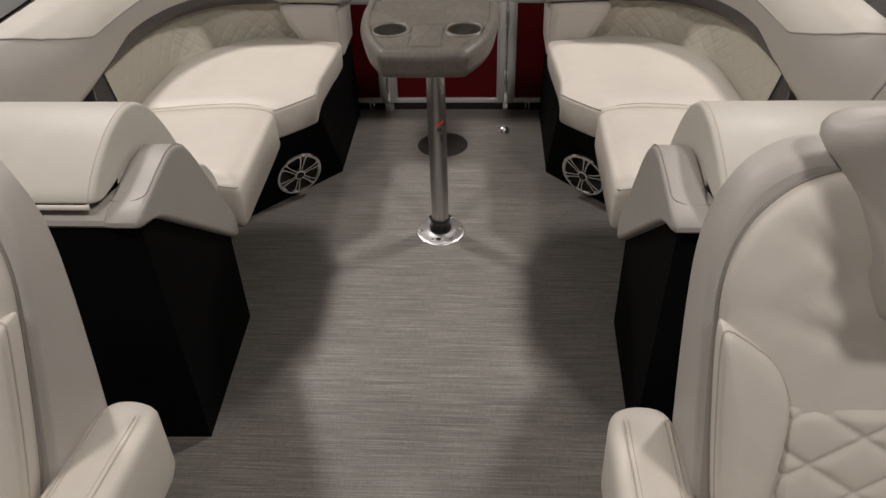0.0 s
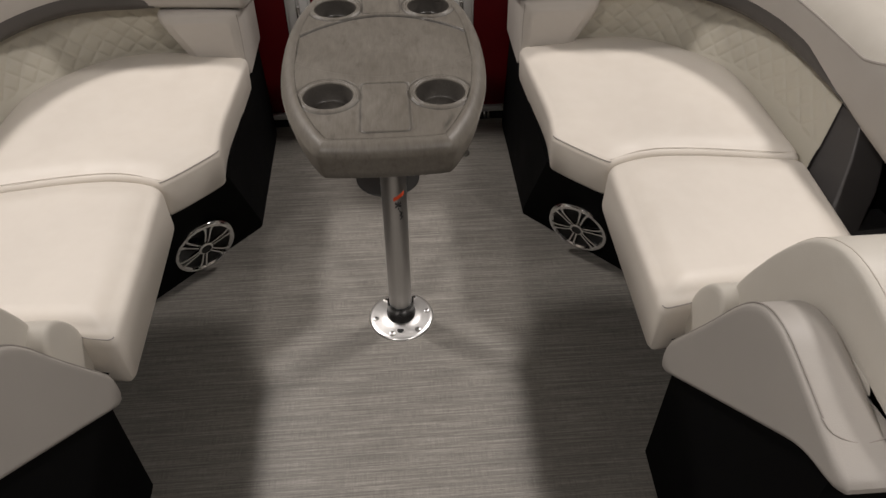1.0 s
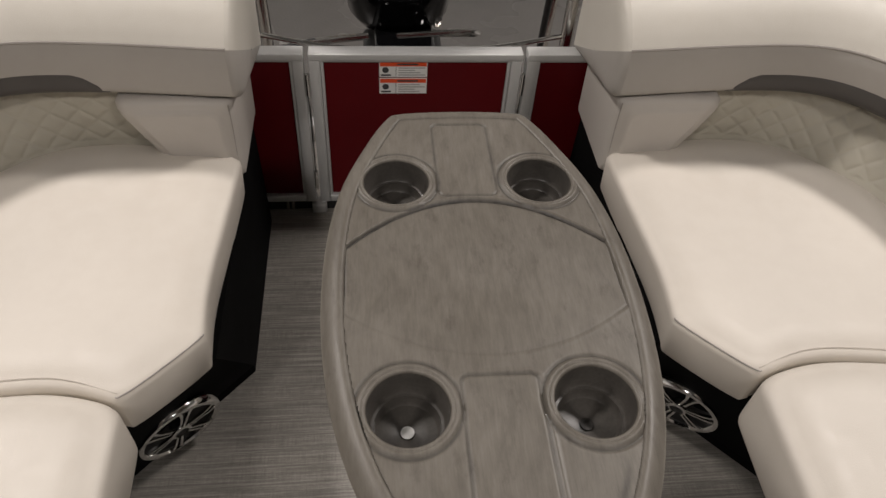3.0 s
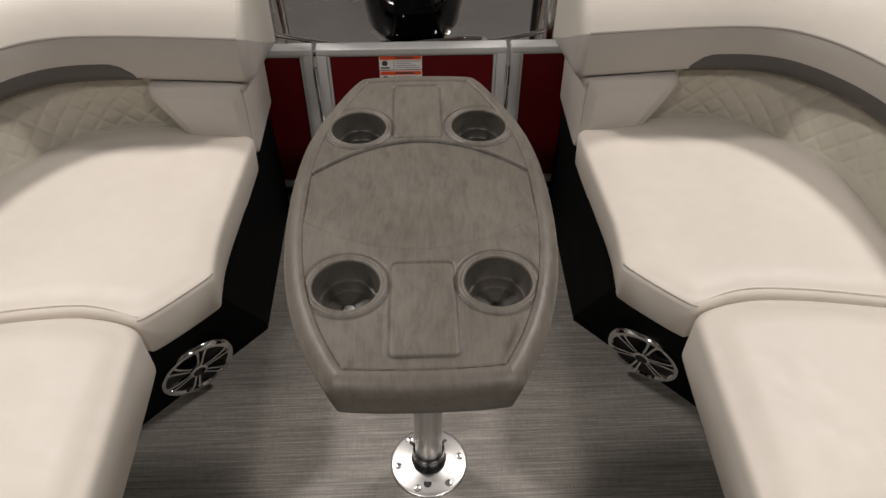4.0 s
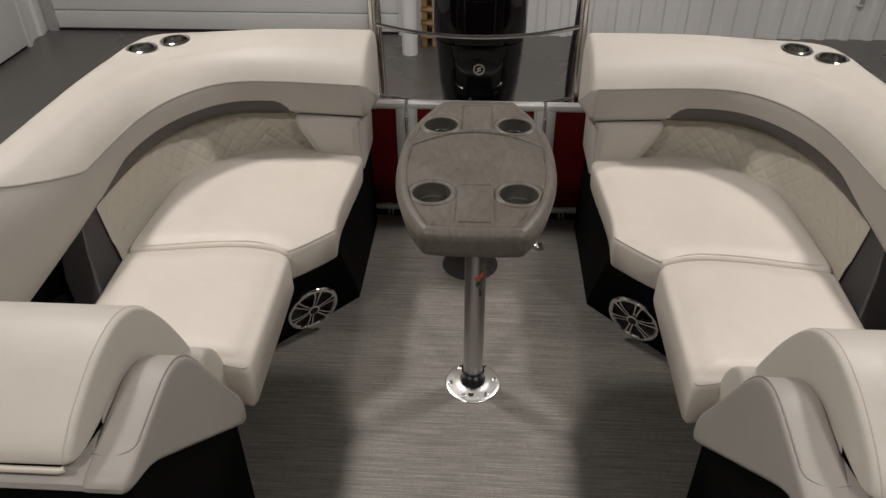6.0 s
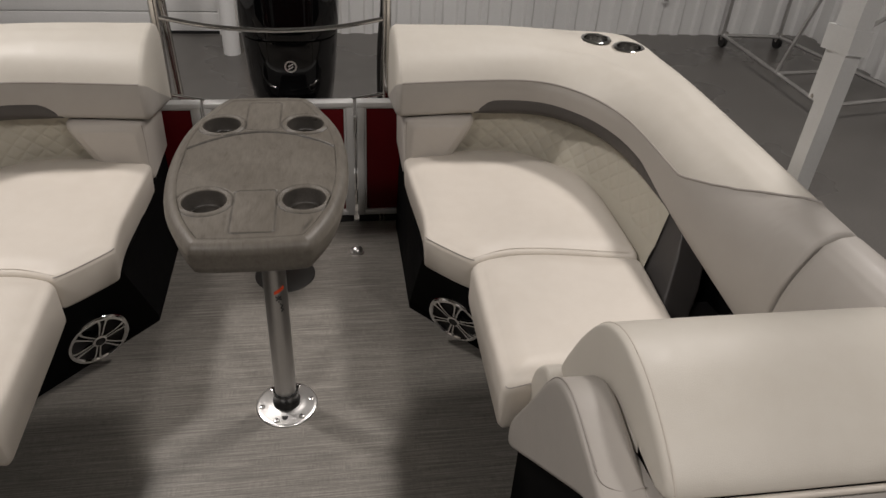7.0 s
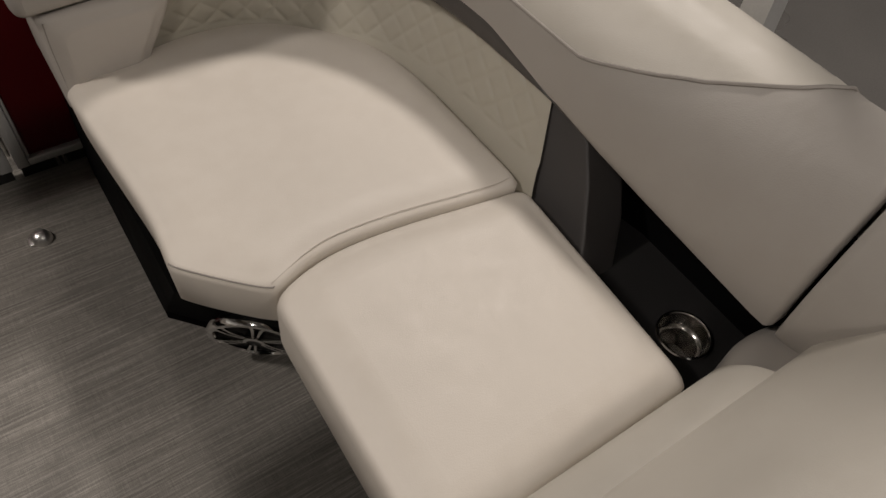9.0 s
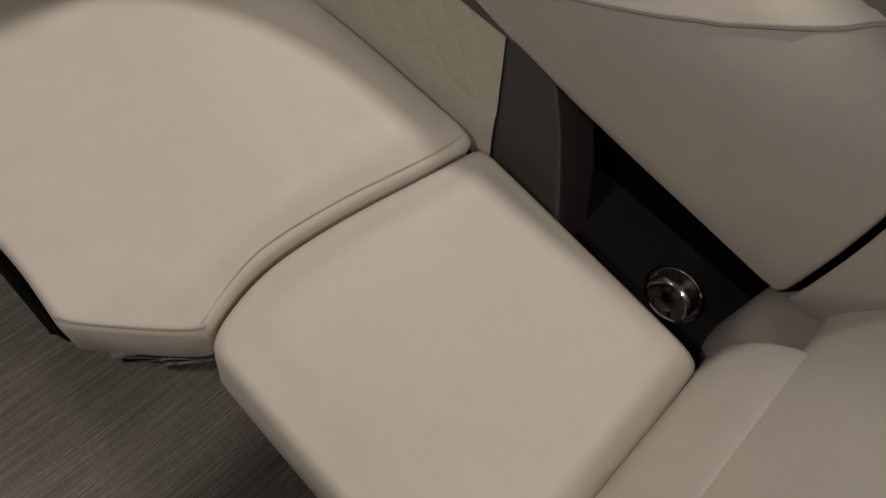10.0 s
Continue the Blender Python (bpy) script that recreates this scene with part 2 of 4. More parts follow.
PIPE = vinyl("piping_vinyl", (0.30, 0.275, 0.25))
PIPEC = vinyl("cream_piping_vinyl", (0.55, 0.5, 0.445))
BLACK = surface("black_carpeted_panel", (0.0035, 0.0035, 0.0037), 0.8, vary=0.25, grain=700, grain_bump=0.2, spec=0.06)
BLACKG = surface("black_gloss_paint", (0.003, 0.003, 0.0033), 0.05, vary=0.1, grain=60, grain_bump=0.0, coat=0.0, rough_vary=0.01)
COLLAR = surface("black_gloss_plastic", (0.008, 0.008, 0.008), 0.2, vary=0.1, grain=200, grain_bump=0.0, rough_vary=0.04)
RUBBER = surface("black_rubber", (0.012, 0.012, 0.012), 0.5, vary=0.2, grain=300)
DECK = deck_vinyl()
WOOD = grey_wood()
# table plastic darkened to paint the shade inside the cup wells
WELL = surface("shaded_well_plastic", (0.075, 0.068, 0.060), 0.36, vary=0.3, scale=14, grain=260, grain_bump=0.12)
GROOVE = surface("dark_groove", (0.04, 0.037, 0.033), 0.6, vary=0.2, grain=200)
SMOKED = surface("smoked_chrome", (0.78, 0.77, 0.75), 0.16, 1.0, vary=0.08, grain=80, grain_bump=0.0, rough_vary=0.04)
CHROME = surface("chrome", (0.75, 0.74, 0.72), 0.1, 1.0, vary=0.05, grain=80, grain_bump=0.0, rough_vary=0.04)
STEEL = surface("stainless_steel", (0.62, 0.60, 0.57), 0.2, 1.0, vary=0.06, grain=120, grain_bump=0.02, rough_vary=0.06)
PLATE = surface("satin_steel", (0.86, 0.85, 0.83), 0.33, 1.0, vary=0.05, grain=200, grain_bump=0.02, rough_vary=0.06)
ALLOY = surface("brushed_aluminium", (0.56, 0.55, 0.54), 0.38, 1.0, vary=0.07, grain=260, grain_bump=0.06, stretch=(1, 1, 0.03))
FRAME = surface("painted_aluminium", (0.6, 0.6, 0.59), 0.42, 0.35, vary=0.08, grain=260, grain_bump=0.05)
RED = surface("red_panel", (0.105, 0.0035, 0.006), 0.38, vary=0.15, scale=1.5, grain=500, grain_bump=0.03, spec=0.15)
EPOXY = surface("epoxy_floor", (0.15, 0.141, 0.131), 0.3, vary=0.2, scale=0.8, grain=90, grain_bump=0.03, rough_vary=0.08)
WHITE = surface("white_wall_sheet", (0.82, 0.82, 0.81), 0.45, vary=0.06, scale=0.7, grain=60, grain_bump=0.02)
CEILING = surface("ceiling_sheet", (0.3, 0.3, 0.294), 0.6, vary=0.05, scale=0.6, grain=40, grain_bump=0.02)
ORANGE = surface("orange_print", (0.78, 0.085, 0.02), 0.5, vary=0.06, grain=200)
PAPER = surface("white_label", (0.78, 0.78, 0.76), 0.4, vary=0.04, grain=200, grain_bump=0.0)
INK = surface("dark_ink", (0.05, 0.05, 0.05), 0.5, vary=0.1, grain=200, grain_bump=0.0)
# steel darkened to stand for the dark inside of the bolster cups
CUP = surface("shaded_cup_steel", (0.5, 0.49, 0.475), 0.13, 1.0, vary=0.1, grain=80, grain_bump=0.0, rough_vary=0.04)
CARD = surface("cardboard", (0.42, 0.26, 0.11), 0.7, vary=0.2, grain=80)
PLASTIC = surface("grey_plastic", (0.42, 0.41, 0.4), 0.4, vary=0.1, grain=200)

# ---- setting ----
DECK_EDGE = 1.32
single("deck_floor", box(-DECK_EDGE, -2.4, -0.05, DECK_EDGE, 3.35, 0.0), DECK, "grey woven vinyl boat deck with fine cross threads", "floor", kind="structure")
single("ground", box(-6.2, -15.5, GROUND - 0.1, 6.2, 8.6, GROUND), EPOXY, "dark grey sealed concrete showroom floor", "floor", kind="structure")
# ceiling is out of view; its grey is chosen to limit bounced light
single("ceiling", box(-6.2, -15.5, CEIL, 6.2, 8.6, CEIL + 0.1), CEILING, "unseen showroom ceiling, grey to limit bounced light", "ceiling", kind="structure")


def corrugated(a, b, z0, z1, pitch=0.23, depth=0.028):
    """A ribbed sheet metal wall from a to b in plan, with thickness."""
    a, b = Vector(a), Vector(b)
    d = (b - a).normalized()
    n = Vector((-d.y, d.x))
    length = (b - a).length
    line = []
    k = 0
    while k * pitch < length:
        s = k * pitch
        for q, h in ((0.0, 0), (0.52, 0), (0.62, 1), (0.9, 1)):
            if s + q * pitch <= length:
                line.append(a + d * (s + q * pitch) + n * (h * depth))
        k += 1
    line.append(b)
    rings = []
    for p in line:
        o = p - n * 0.06 - n * (p - a).dot(n)
        rings.append([Vector((p.x, p.y, z0)), Vector((p.x, p.y, z1)), Vector((o.x, o.y, z1)), Vector((o.x, o.y, z0))])
    return loft(rings)


WALL_Y = 7.75
single("wall_aft", corrugated((5.35, WALL_Y), (-0.75, WALL_Y), GROUND, CEIL), WHITE, "white ribbed sheet metal showroom wall", "wall", kind="structure", angle=20)
single("wall_right", corrugated((5.35, -15.0), (5.35, WALL_Y), GROUND, CEIL), WHITE, "white ribbed sheet metal showroom wall", "wall", kind="structure", angle=20)
single("wall_left", corrugated((-4.52, WALL_Y), (-4.52, -15.0), GROUND, CEIL), WHITE, "white ribbed sheet metal showroom wall", "wall", kind="structure", angle=20)
# assumed wall out of view, set far forward to weaken bounced light
single("wall_front_unseen", corrugated((-4.52, -15.0), (5.35, -15.0), GROUND, CEIL), WHITE, "white ribbed sheet metal showroom wall", "wall", kind="structure", angle=20)

# plain door in the left wall, near the corner
side_door = thing("door_1", "plain white flush door in the ribbed wall, closed", "door", (-4.49, 6.75, GROUND), kind="structure")
part("leaf", box(-4.50, 6.2, GROUND + 0.03, -4.45, 7.2, GROUND + 2.08, 0.004), WHITE, side_door)
part("jamb", box(-4.51, 6.13, GROUND, -4.44, 6.195, GROUND + 2.13, 0.004), WHITE, side_door)
part("jamb", box(-4.51, 7.205, GROUND, -4.44, 7.27, GROUND + 2.13, 0.004), WHITE, side_door)
part("threshold", box(-4.51, 6.2, GROUND, -4.47, 7.2, GROUND + 0.012), RUBBER, side_door)

# roller door in the aft wall
door = thing("garage_door", "white sectional garage door, closed, with ribbed panels", "garage door", (-2.7, WALL_Y, GROUND), kind="structure")
for i in range(7):
    z = GROUND + 0.02 + i * 0.56
    for k in range(3):
        zz = z + k * 0.185
        part("panel", box(-4.4, WALL_Y - 0.03, zz + 0.004, -0.85, WALL_Y + 0.03, zz + 0.181, 0.008), WHITE, door)
part("door_jamb", box(-4.5, WALL_Y - 0.06, GROUND, -4.4, WALL_Y + 0.05, CEIL), FRAME, door)
part("door_jamb", box(-0.85, WALL_Y - 0.06, GROUND, -0.75, WALL_Y + 0.05, CEIL), WHITE, door)
# rubber seal along the foot of the door
part("bottom_strip", box(-4.4, WALL_Y - 0.035, GROUND, -0.85, WALL_Y + 0.02, GROUND + 0.022), RUBBER, door)

for lx, ly, power, wide in LAMPS:
    g_ = wide / 0.5
    fit_ = thing("high_bay_light", "round white high bay ceiling light", "ceiling light", (lx, ly, CEIL), "ceiling lights")
    part("housing", lathe([(0.27 * g_, -0.2), (0.28 * g_, -0.2), (0.2 * g_, -0.08), (0.06, -0.02), (0.06, 0.0), (0.0, 0.0)], (lx, ly, CEIL)), WHITE, fit_)

# deck trim round the edge
for s in (-1, 1):
    single("side_fence", box(s * 1.27, -2.4, 0.0, s * 1.30, 3.0, 0.56), FRAME, "painted aluminium side fence panel of the boat", "fence", kind="structure")


# ---- stern gate and fence ----
GY = 2.965


def framed_panel(name, x0, x1, label, z0=0.035, z1=0.503):
    g = thing(name, label, "gate" if "gate" in name else "fence panel", ((x0 + x1) / 2, GY, 0))
    w = 0.026
    part("stile", box(x0, GY, z0, x0 + w, GY + 0.03, z1 - 0.021, 0.002), FRAME, g)
    part("stile", box(x1 - w, GY, z0, x1, GY + 0.03, z1 - 0.021, 0.002), FRAME, g)
    part("top_rail", box(x0, GY - 0.004, z1 - 0.018, x1, GY + 0.034, z1, 0.0025), FRAME, g)
    part("top_rail", box(x0, GY, z1 - 0.021, x1, GY + 0.03, z1 - 0.018), FRAME, g)
    part("bottom_rail", box(x0 + w, GY, z0, x1 - w, GY + 0.03, z0 + 0.022, 0.004), FRAME, g)
    # black strip added to give the dark gap below the rail
    part("bottom_strip", box(x0 + 0.004, GY + 0.010, 0.0, x1 - 0.004, GY + 0.020, z0), RUBBER, g, "black strip put in for the dark gap below the rail")
    part("panel_sheet", box(x0 + w, GY + 0.014, z0 + 0.022, x1 - w, GY + 0.02, z1 - 0.021), RED, g, "glossy dark red sheet")
    for u0, u1, v0, v1 in ((x0 + w, x0 + w + 0.008, z0 + 0.022, z1 - 0.021), (x1 - w - 0.008, x1 - w, z0 + 0.022, z1 - 0.021)):
        part("retaining_bead", box(u0, GY + 0.006, v0, u1, GY + 0.014, v1, 0.002), FRAME, g)
    part("retaining_bead", box(x0 + w + 0.008, GY + 0.006, z1 - 0.028, x1 - w - 0.008, GY + 0.014, z1 - 0.021, 0.002), FRAME, g)
    return g


gate = framed_panel("stern_gate", -0.262, 0.243, "red-panelled stern gate in a grey aluminium frame, closed")
side_a = framed_panel("fence_panel", -0.62, -0.274, "narrow red fence panel in a grey aluminium frame")
side_b = framed_panel("fence_panel", 0.255, 0.62, "narrow red fence panel in a grey aluminium frame")
for x in (-0.268, 0.249):
    for z in (0.12, 0.42):
        part("hinge", lathe([(0.0, -0.03), (0.0055, -0.03), (0.0055, 0.03), (0.0, 0.03)], (x, GY - 0.004, z), 10), CHROME, gate, "chrome hinge barrel")
    part("hinge_rod", lathe([(0.0, 0), (0.003, 0), (0.003, 0.36), (0.0, 0.36)], (x, GY + 0.002, 0.08), 8), CHROME, gate)
for x in (-0.34, -0.355, 0.34, 0.355):
    part("foot_bolt", lathe([(0.0, 0.0), (0.006, 0.0), (0.006, 0.03), (0.004, 0.034), (0.0, 0.034)], (x, GY + 0.012, 0.0), 8), STEEL, side_a if x < 0 else side_b)
part("floor_stop", box(-0.287, GY - 0.01, 0.0, -0.247, GY + 0.03, 0.032, 0.005), PLASTIC, gate)

sticker = thing("warning_label", "white safety label with orange header bars on the gate", "label", (-0.04, GY, 0.44))
for i, (z0, z1) in enumerate(((0.431, 0.474), (0.384, 0.428))):
    part("label_sheet", box(-0.098, GY + 0.0125, z0, 0.017, GY + 0.0137, z1), PAPER, sticker)
    part("header_bar", box(-0.096, GY + 0.0112, z1 - 0.0125, 0.015, GY + 0.0124, z1 - 0.002), ORANGE, sticker)
    part("header_text_bar", box(-0.055, GY + 0.0106, z1 - 0.009, -0.005, GY + 0.0112, z1 - 0.0045), INK, sticker)
    part("divider", box(-0.0585, GY + 0.0113, z0 + 0.002, -0.0575, GY + 0.0122, z1 - 0.0135), INK, sticker)
    part("pictogram", box(-0.094, GY + 0.0113, z0 + 0.004, -0.07, GY + 0.0122, z0 + 0.008), INK, sticker)
    part("pictogram", lathe([(0.0, 0.0), (0.008, 0.0), (0.008, 0.0012), (0.0, 0.0012)], (-0.083, GY + 0.0125, z0 + 0.02), 10, Euler((radians(90), 0, 0)).to_matrix()), INK, sticker)
    for k in range(4):
        part("text_bar", box(-0.052, GY + 0.0113, z0 + 0.005 + k * 0.0065, 0.012 - 0.012 * ((k * 7 + i) % 3), GY + 0.0122, z0 + 0.0075 + k * 0.0065), PLASTIC, sticker)

# ---- stainless tow rail behind the gate ----
rail = thing("tow_rail", "polished stainless steel tow rail behind the gate", "rail", (0, 3.06, 0))
for s in (-1, 1):
    o = -0.012
    part("post", tube([(o + s * 0.383, 3.06, 0.0), (o + s * 0.379, 3.06, 0.6), (o + s * 0.372, 3.06, 1.5)], 0.0155, sides=16), STEEL, rail)
    part("brace", tube([(o + s * 0.384, 3.34, 0.0), (o + s * 0.38, 3.21, 0.7), (o + s * 0.375, 3.07, 1.42)], 0.0145, sides=16), STEEL, rail)
    part("clamp", box(o + s * 0.368, 3.05, 0.55, o + s * 0.394, 3.075, 0.575, 0.004), CHROME, rail)
for half_w, z, bow, r in ((0.372, 0.765, -0.038, 0.0078), (0.372, 0.494, -0.036, 0.0062)):
    part("cross_bar", tube(spline([(-half_w - 0.012, 3.06, z), (-half_w * 0.54 - 0.012, 3.05, z + bow * 0.72), (-0.012, 3.045, z + bow), (half_w * 0.54 - 0.012, 3.05, z + bow * 0.72), (half_w - 0.012, 3.06, z)], 24), r, sides=12), CHROME, rail)
part("cable", tube(spline([(0.36, 3.28, 0.2), (0.35, 3.2, 0.6), (0.366, 3.13, 0.9), (0.354, 3.06, 1.2), (0.36, 3.04, 1.45)], 30), 0.0085, sides=10), RUBBER, rail, "black cable tied along the brace")


# ---- outboard motor ----
def oval_ring(cx, cy, z, hx, hy, n=2.6, sides=40, lean=0.0):
    out = []
    for k in range(sides):
        a = 2 * math.pi * k / sides
        c, s = math.cos(a), math.sin(a)
        out.append(Vector((cx + hx * math.copysign(abs(c) ** (2 / n), c), cy + lean + hy * math.copysign(abs(s) ** (2 / n), s), z)))
    return out


motor = thing("outboard_motor", "glossy black outboard motor on the transom", "outboard motor", (0, 4.0, GROUND))
part("cowl", loft([oval_ring(-0.008, 4.1, z, hx, hy, 3.2, 48, ly) for z, hx, hy, ly in (
    (-0.01, 0.11, 0.18, 0.02), (0.01, 0.16, 0.23, 0.02), (0.06, 0.190, 0.258, 0.01), (0.2, 0.209, 0.274, 0.0), (0.34, 0.219, 0.284, 0.0), (0.41, 0.223, 0.287, 0.0))]), BLACKG, motor, "glossy black lower cowl")
part("upper_cowl", loft([oval_ring(-0.008, 4.1, z, hx, hy, 3.2, 48, ly) for z, hx, hy, ly in (
    (0.414, 0.21, 0.28, 0.0), (0.418, 0.226, 0.292, 0.0), (0.44, 0.230, 0.296, 0.0), (0.6, 0.235, 0.305, 0.01), (0.8, 0.228, 0.305, 0.02), (0.95, 0.205, 0.29, 0.04), (1.02, 0.16, 0.25, 0.06), (1.05, 0.11, 0.18, 0.07))]), BLACKG, motor, "glossy black upper cowl")
part("midsection", loft([oval_ring(-0.008, 4.12, z, hx, hy) for z, hx, hy in ((-0.75, 0.05, 0.1), (-0.3, 0.06, 0.12), (0.0, 0.085, 0.16), (0.06, 0.1, 0.19))]), RUBBER, motor)
part("clamp_bracket", box(-0.14, 3.4, -0.3, 0.15, 3.98, -0.02, 0.02), RUBBER, motor)
part("tilt_tube", box(-0.1, 3.72, -0.05, 0.12, 3.92, 0.03, 0.02), BLACKG, motor)
part("steering_ram", tube([(-0.42, 3.7, 0.07), (-0.12, 3.72, 0.095)], 0.012), STEEL, motor)
part("steering_hose", tube(spline([(-0.6, 3.66, 0.04), (-0.45, 3.68, 0.065), (-0.3, 3.71, 0.085)], 12), 0.009), RUBBER, motor)
part("steering_link", tube(spline([(-0.02, 3.74, 0.085), (0.1, 3.73, 0.1), (0.22, 3.73, 0.11), (0.26, 3.74, 0.095), (0.23, 3.76, 0.08), (0.1, 3.76, 0.08)], 24), 0.01), STEEL, motor, "steel steering link")
part("link_nut", lathe([(0.0, -0.014), (0.014, -0.014), (0.014, 0.014), (0.0, 0.014)], (0.12, 3.76, 0.125), 8), STEEL, motor)
part("skeg", loft([oval_ring(-0.008, 4.16, z, hx, hy) for z, hx, hy in ((-0.88, 0.006, 0.08), (-0.76, 0.03, 0.12))]), BLACKG, motor)
emblem_at = Matrix.Translation((-0.006, 3.822, 0.297)) @ Euler((radians(90), 0, 0)).to_matrix().to_4x4()
em = lathe([(0.021, 0.0), (0.028, 0.0), (0.028, 0.006), (0.021, 0.006), (0.021, 0.0)], (0, 0, 0), 28)
em.transform(emblem_at)
part("emblem_ring", em, PLATE, motor, "round chrome emblem")
for k in (0, 1):
    em = box(-0.013, -0.004, 0.0, 0.013, 0.002, 0.006, 0.0015)
    em.transform(emblem_at @ Matrix.Translation((0, 0.007 - 0.013 * k, 0)) @ Euler((0, 0, radians(30))).to_matrix().to_4x4())
    part("emblem_bar", em, PLATE, motor)

# pontoons that carry the deck
for s_ in (-1, 1):
    log = lathe([(0.0, -2.4), (0.12, -2.38), (0.24, -2.2), (0.3, -1.8), (0.3, 3.3), (0.28, 3.34), (0.0, 3.34)], (0, 0, 0), 40)
    log.transform(Matrix.Translation((s_ * 0.92, 0, GROUND + 0.3)) @ Euler((radians(-90), 0, 0)).to_matrix().to_4x4())
    hull = thing("pontoon", "round bare aluminium pontoon under the deck", "pontoon", (s_ * 0.92, 0.4, GROUND), "pontoons", kind="structure")
    part("tube", log, ALLOY, hull)
    for k in range(5):
        y = -2.0 + 1.25 * k
        part("riser", box(s_ * 0.92 - 0.1, y - 0.05, GROUND + 0.57, s_ * 0.92 + 0.1, y + 0.05, -0.05, 0.004), ALLOY, hull)

# transom behind the deck
single("transom", box(-0.5, 3.35, -0.45, 0.5, 3.4, 0.0, 0.006), FRAME, "painted aluminium transom below the deck edge", "transom", kind="structure")


# ---- lounge benches ----
SEAT = 0.43
BOLSTER_CUPS = ((1.142, 2.808), (1.055, 2.889))


def lounge(sx):
    side = "starboard" if sx > 0 else "port"
    b = thing("lounge_bench", "cream vinyl lounge bench with curved quilted backrest and black base", "bench", (sx * 0.8, 2.3, 0), "lounge benches")

    def X(p):
        return Vector((sx * p[0], p[1], p[2]))

    # base: toe faces lean back under the chamfer
    foot = [(0.398, 2.93), (0.398, 2.44), (0.695, 2.112), (0.725, 2.05), (0.70, 1.60), (0.985, 1.60), (0.985, 2.0), (1.25, 2.0), (1.25, 2.93)]
    head = [(0.405, 2.93), (0.405, 2.245), (0.535, 2.12), (0.54, 2.08), (0.545, 1.60), (0.985, 1.60), (0.985, 2.0), (1.25, 2.0), (1.25, 2.93)]
    part("base", loft([[X((*p, 0.0)) for p in foot], [X((*p, 0.025)) for p in foot], [X((*p, 0.34)) for p in head]]), BLACK, b, "black base", 20)
    # seat cushions
    a_out = rounded([(0.405, 2.225), (0.407, 2.24), (0.415, 2.34), (0.403, 2.5), (0.393, 2.67), (0.395, 2.69), (0.41, 2.70), (0.56, 2.735), (0.66, 2.748), (0.79, 2.725), (0.90, 2.63), (0.965, 2.53), (0.985, 2.4), (0.988, 2.13), (0.988, 2.112), (0.975, 2.1035), (0.95, 2.104), (0.88, 2.115), (0.76, 2.135), (0.66, 2.143), (0.60, 2.138), (0.535, 2.115), (0.515, 2.112)], 2)
    ca = part("seat_cushion", pad(a_out, 0.32, SEAT, 0.016, 0.010, 0.008, sx=sx), CREAM, b, "cream cushion with a grey side band")
    part("seam", tube([X((p.x, p.y, SEAT - 0.0035)) for p in stretch(inset(ccw(a_out), 0.004), lambda p: p.x < 0.53 and p.y < 2.235)], 0.0015, False, 6), PIPE, ca)
    part("seam", tube(spline([X((0.525, 2.124, SEAT - 0.0025)), X((0.60, 2.149, SEAT + 0.001)), X((0.66, 2.156, SEAT + 0.0017)), X((0.76, 2.148, SEAT + 0.0017)), X((0.88, 2.128, SEAT + 0.0017)), X((0.94, 2.119, SEAT + 0.001)), X((0.972, 2.121, SEAT - 0.0015))], 40), 0.0009, False, 6), PIPEC, ca)
    b_out = rounded([(0.503, 1.652), (0.504, 1.672), (0.511, 2.075), (0.515, 2.092), (0.535, 2.110), (0.60, 2.129), (0.66, 2.134), (0.76, 2.126), (0.88, 2.106), (0.95, 2.096), (0.972, 2.094), (0.982, 2.088), (0.982, 2.06), (0.966, 1.70), (0.962, 1.675), (0.95, 1.664), (0.62, 1.662), (0.53, 1.641), (0.512, 1.64)], 2)
    cb = part("seat_cushion", pad(b_out, 0.303, SEAT + 0.006, 0.022, 0.012, -0.002, sx=sx), CREAM, b, "cream cushion with a rounded front edge")
    part("seam", tube([X((p.x, p.y, SEAT + 0.0015)) for p in stretch(inset(ccw(b_out), 0.006), lambda p: p.y < 1.662 and p.x > 0.51)], 0.0013, False, 6), PIPE, cb)

    # backrest path: inner lower edge and outer edge of the bolster
    n = 72
    inner = spline([(0.385, 2.69), (0.64, 2.71), (0.79, 2.705), (0.885, 2.66), (0.962, 2.565), (1.007, 2.44), (1.023, 2.3), (1.03, 2.1), (1.042, 1.95), (1.073, 1.668)], n)
    outer = spline([(0.385, 3.015), (0.64, 3.01), (0.85, 3.0), (1.04, 2.995), (1.17, 2.965), (1.215, 2.86), (1.225, 2.7), (1.235, 2.45), (1.238, 2.1), (1.238, 1.685)], n)

    def section(i, v):
        knots = ((0, 0.02, 0.574), (0.05, -0.025, 0.586), (0.12, -0.042, 0.630), (0.17, -0.038, 0.668), (0.2, -0.02, 0.687), (0.26, 0.04, 0.715), (0.34, 0.15, 0.745), (0.46, 0.33, 0.772), (0.6, 0.54, 0.786), (0.76, 0.76, 0.787), (0.88, 0.94, 0.764), (0.94, 1.0, 0.72), (1.0, 1.0, 0.5))
        for (v0, a0, z0), (v1, a1, z1) in zip(knots, knots[1:]):
            if v <= v1:
                f = (v - v0) / (v1 - v0)
                a, z = a0 + (a1 - a0) * f, z0 + (z1 - z0) * f
                break
        p = inner[i].lerp(outer[i], a)
        y = inner[i].y
        # towards the front the lower edge drops
        drop = max(0.0, min(1.0, (2.12 - y) / 0.44)) if inner[i].x > 1.0 else 0.0
        z -= drop * 0.082 * max(0.0, 1 - v / 0.45)
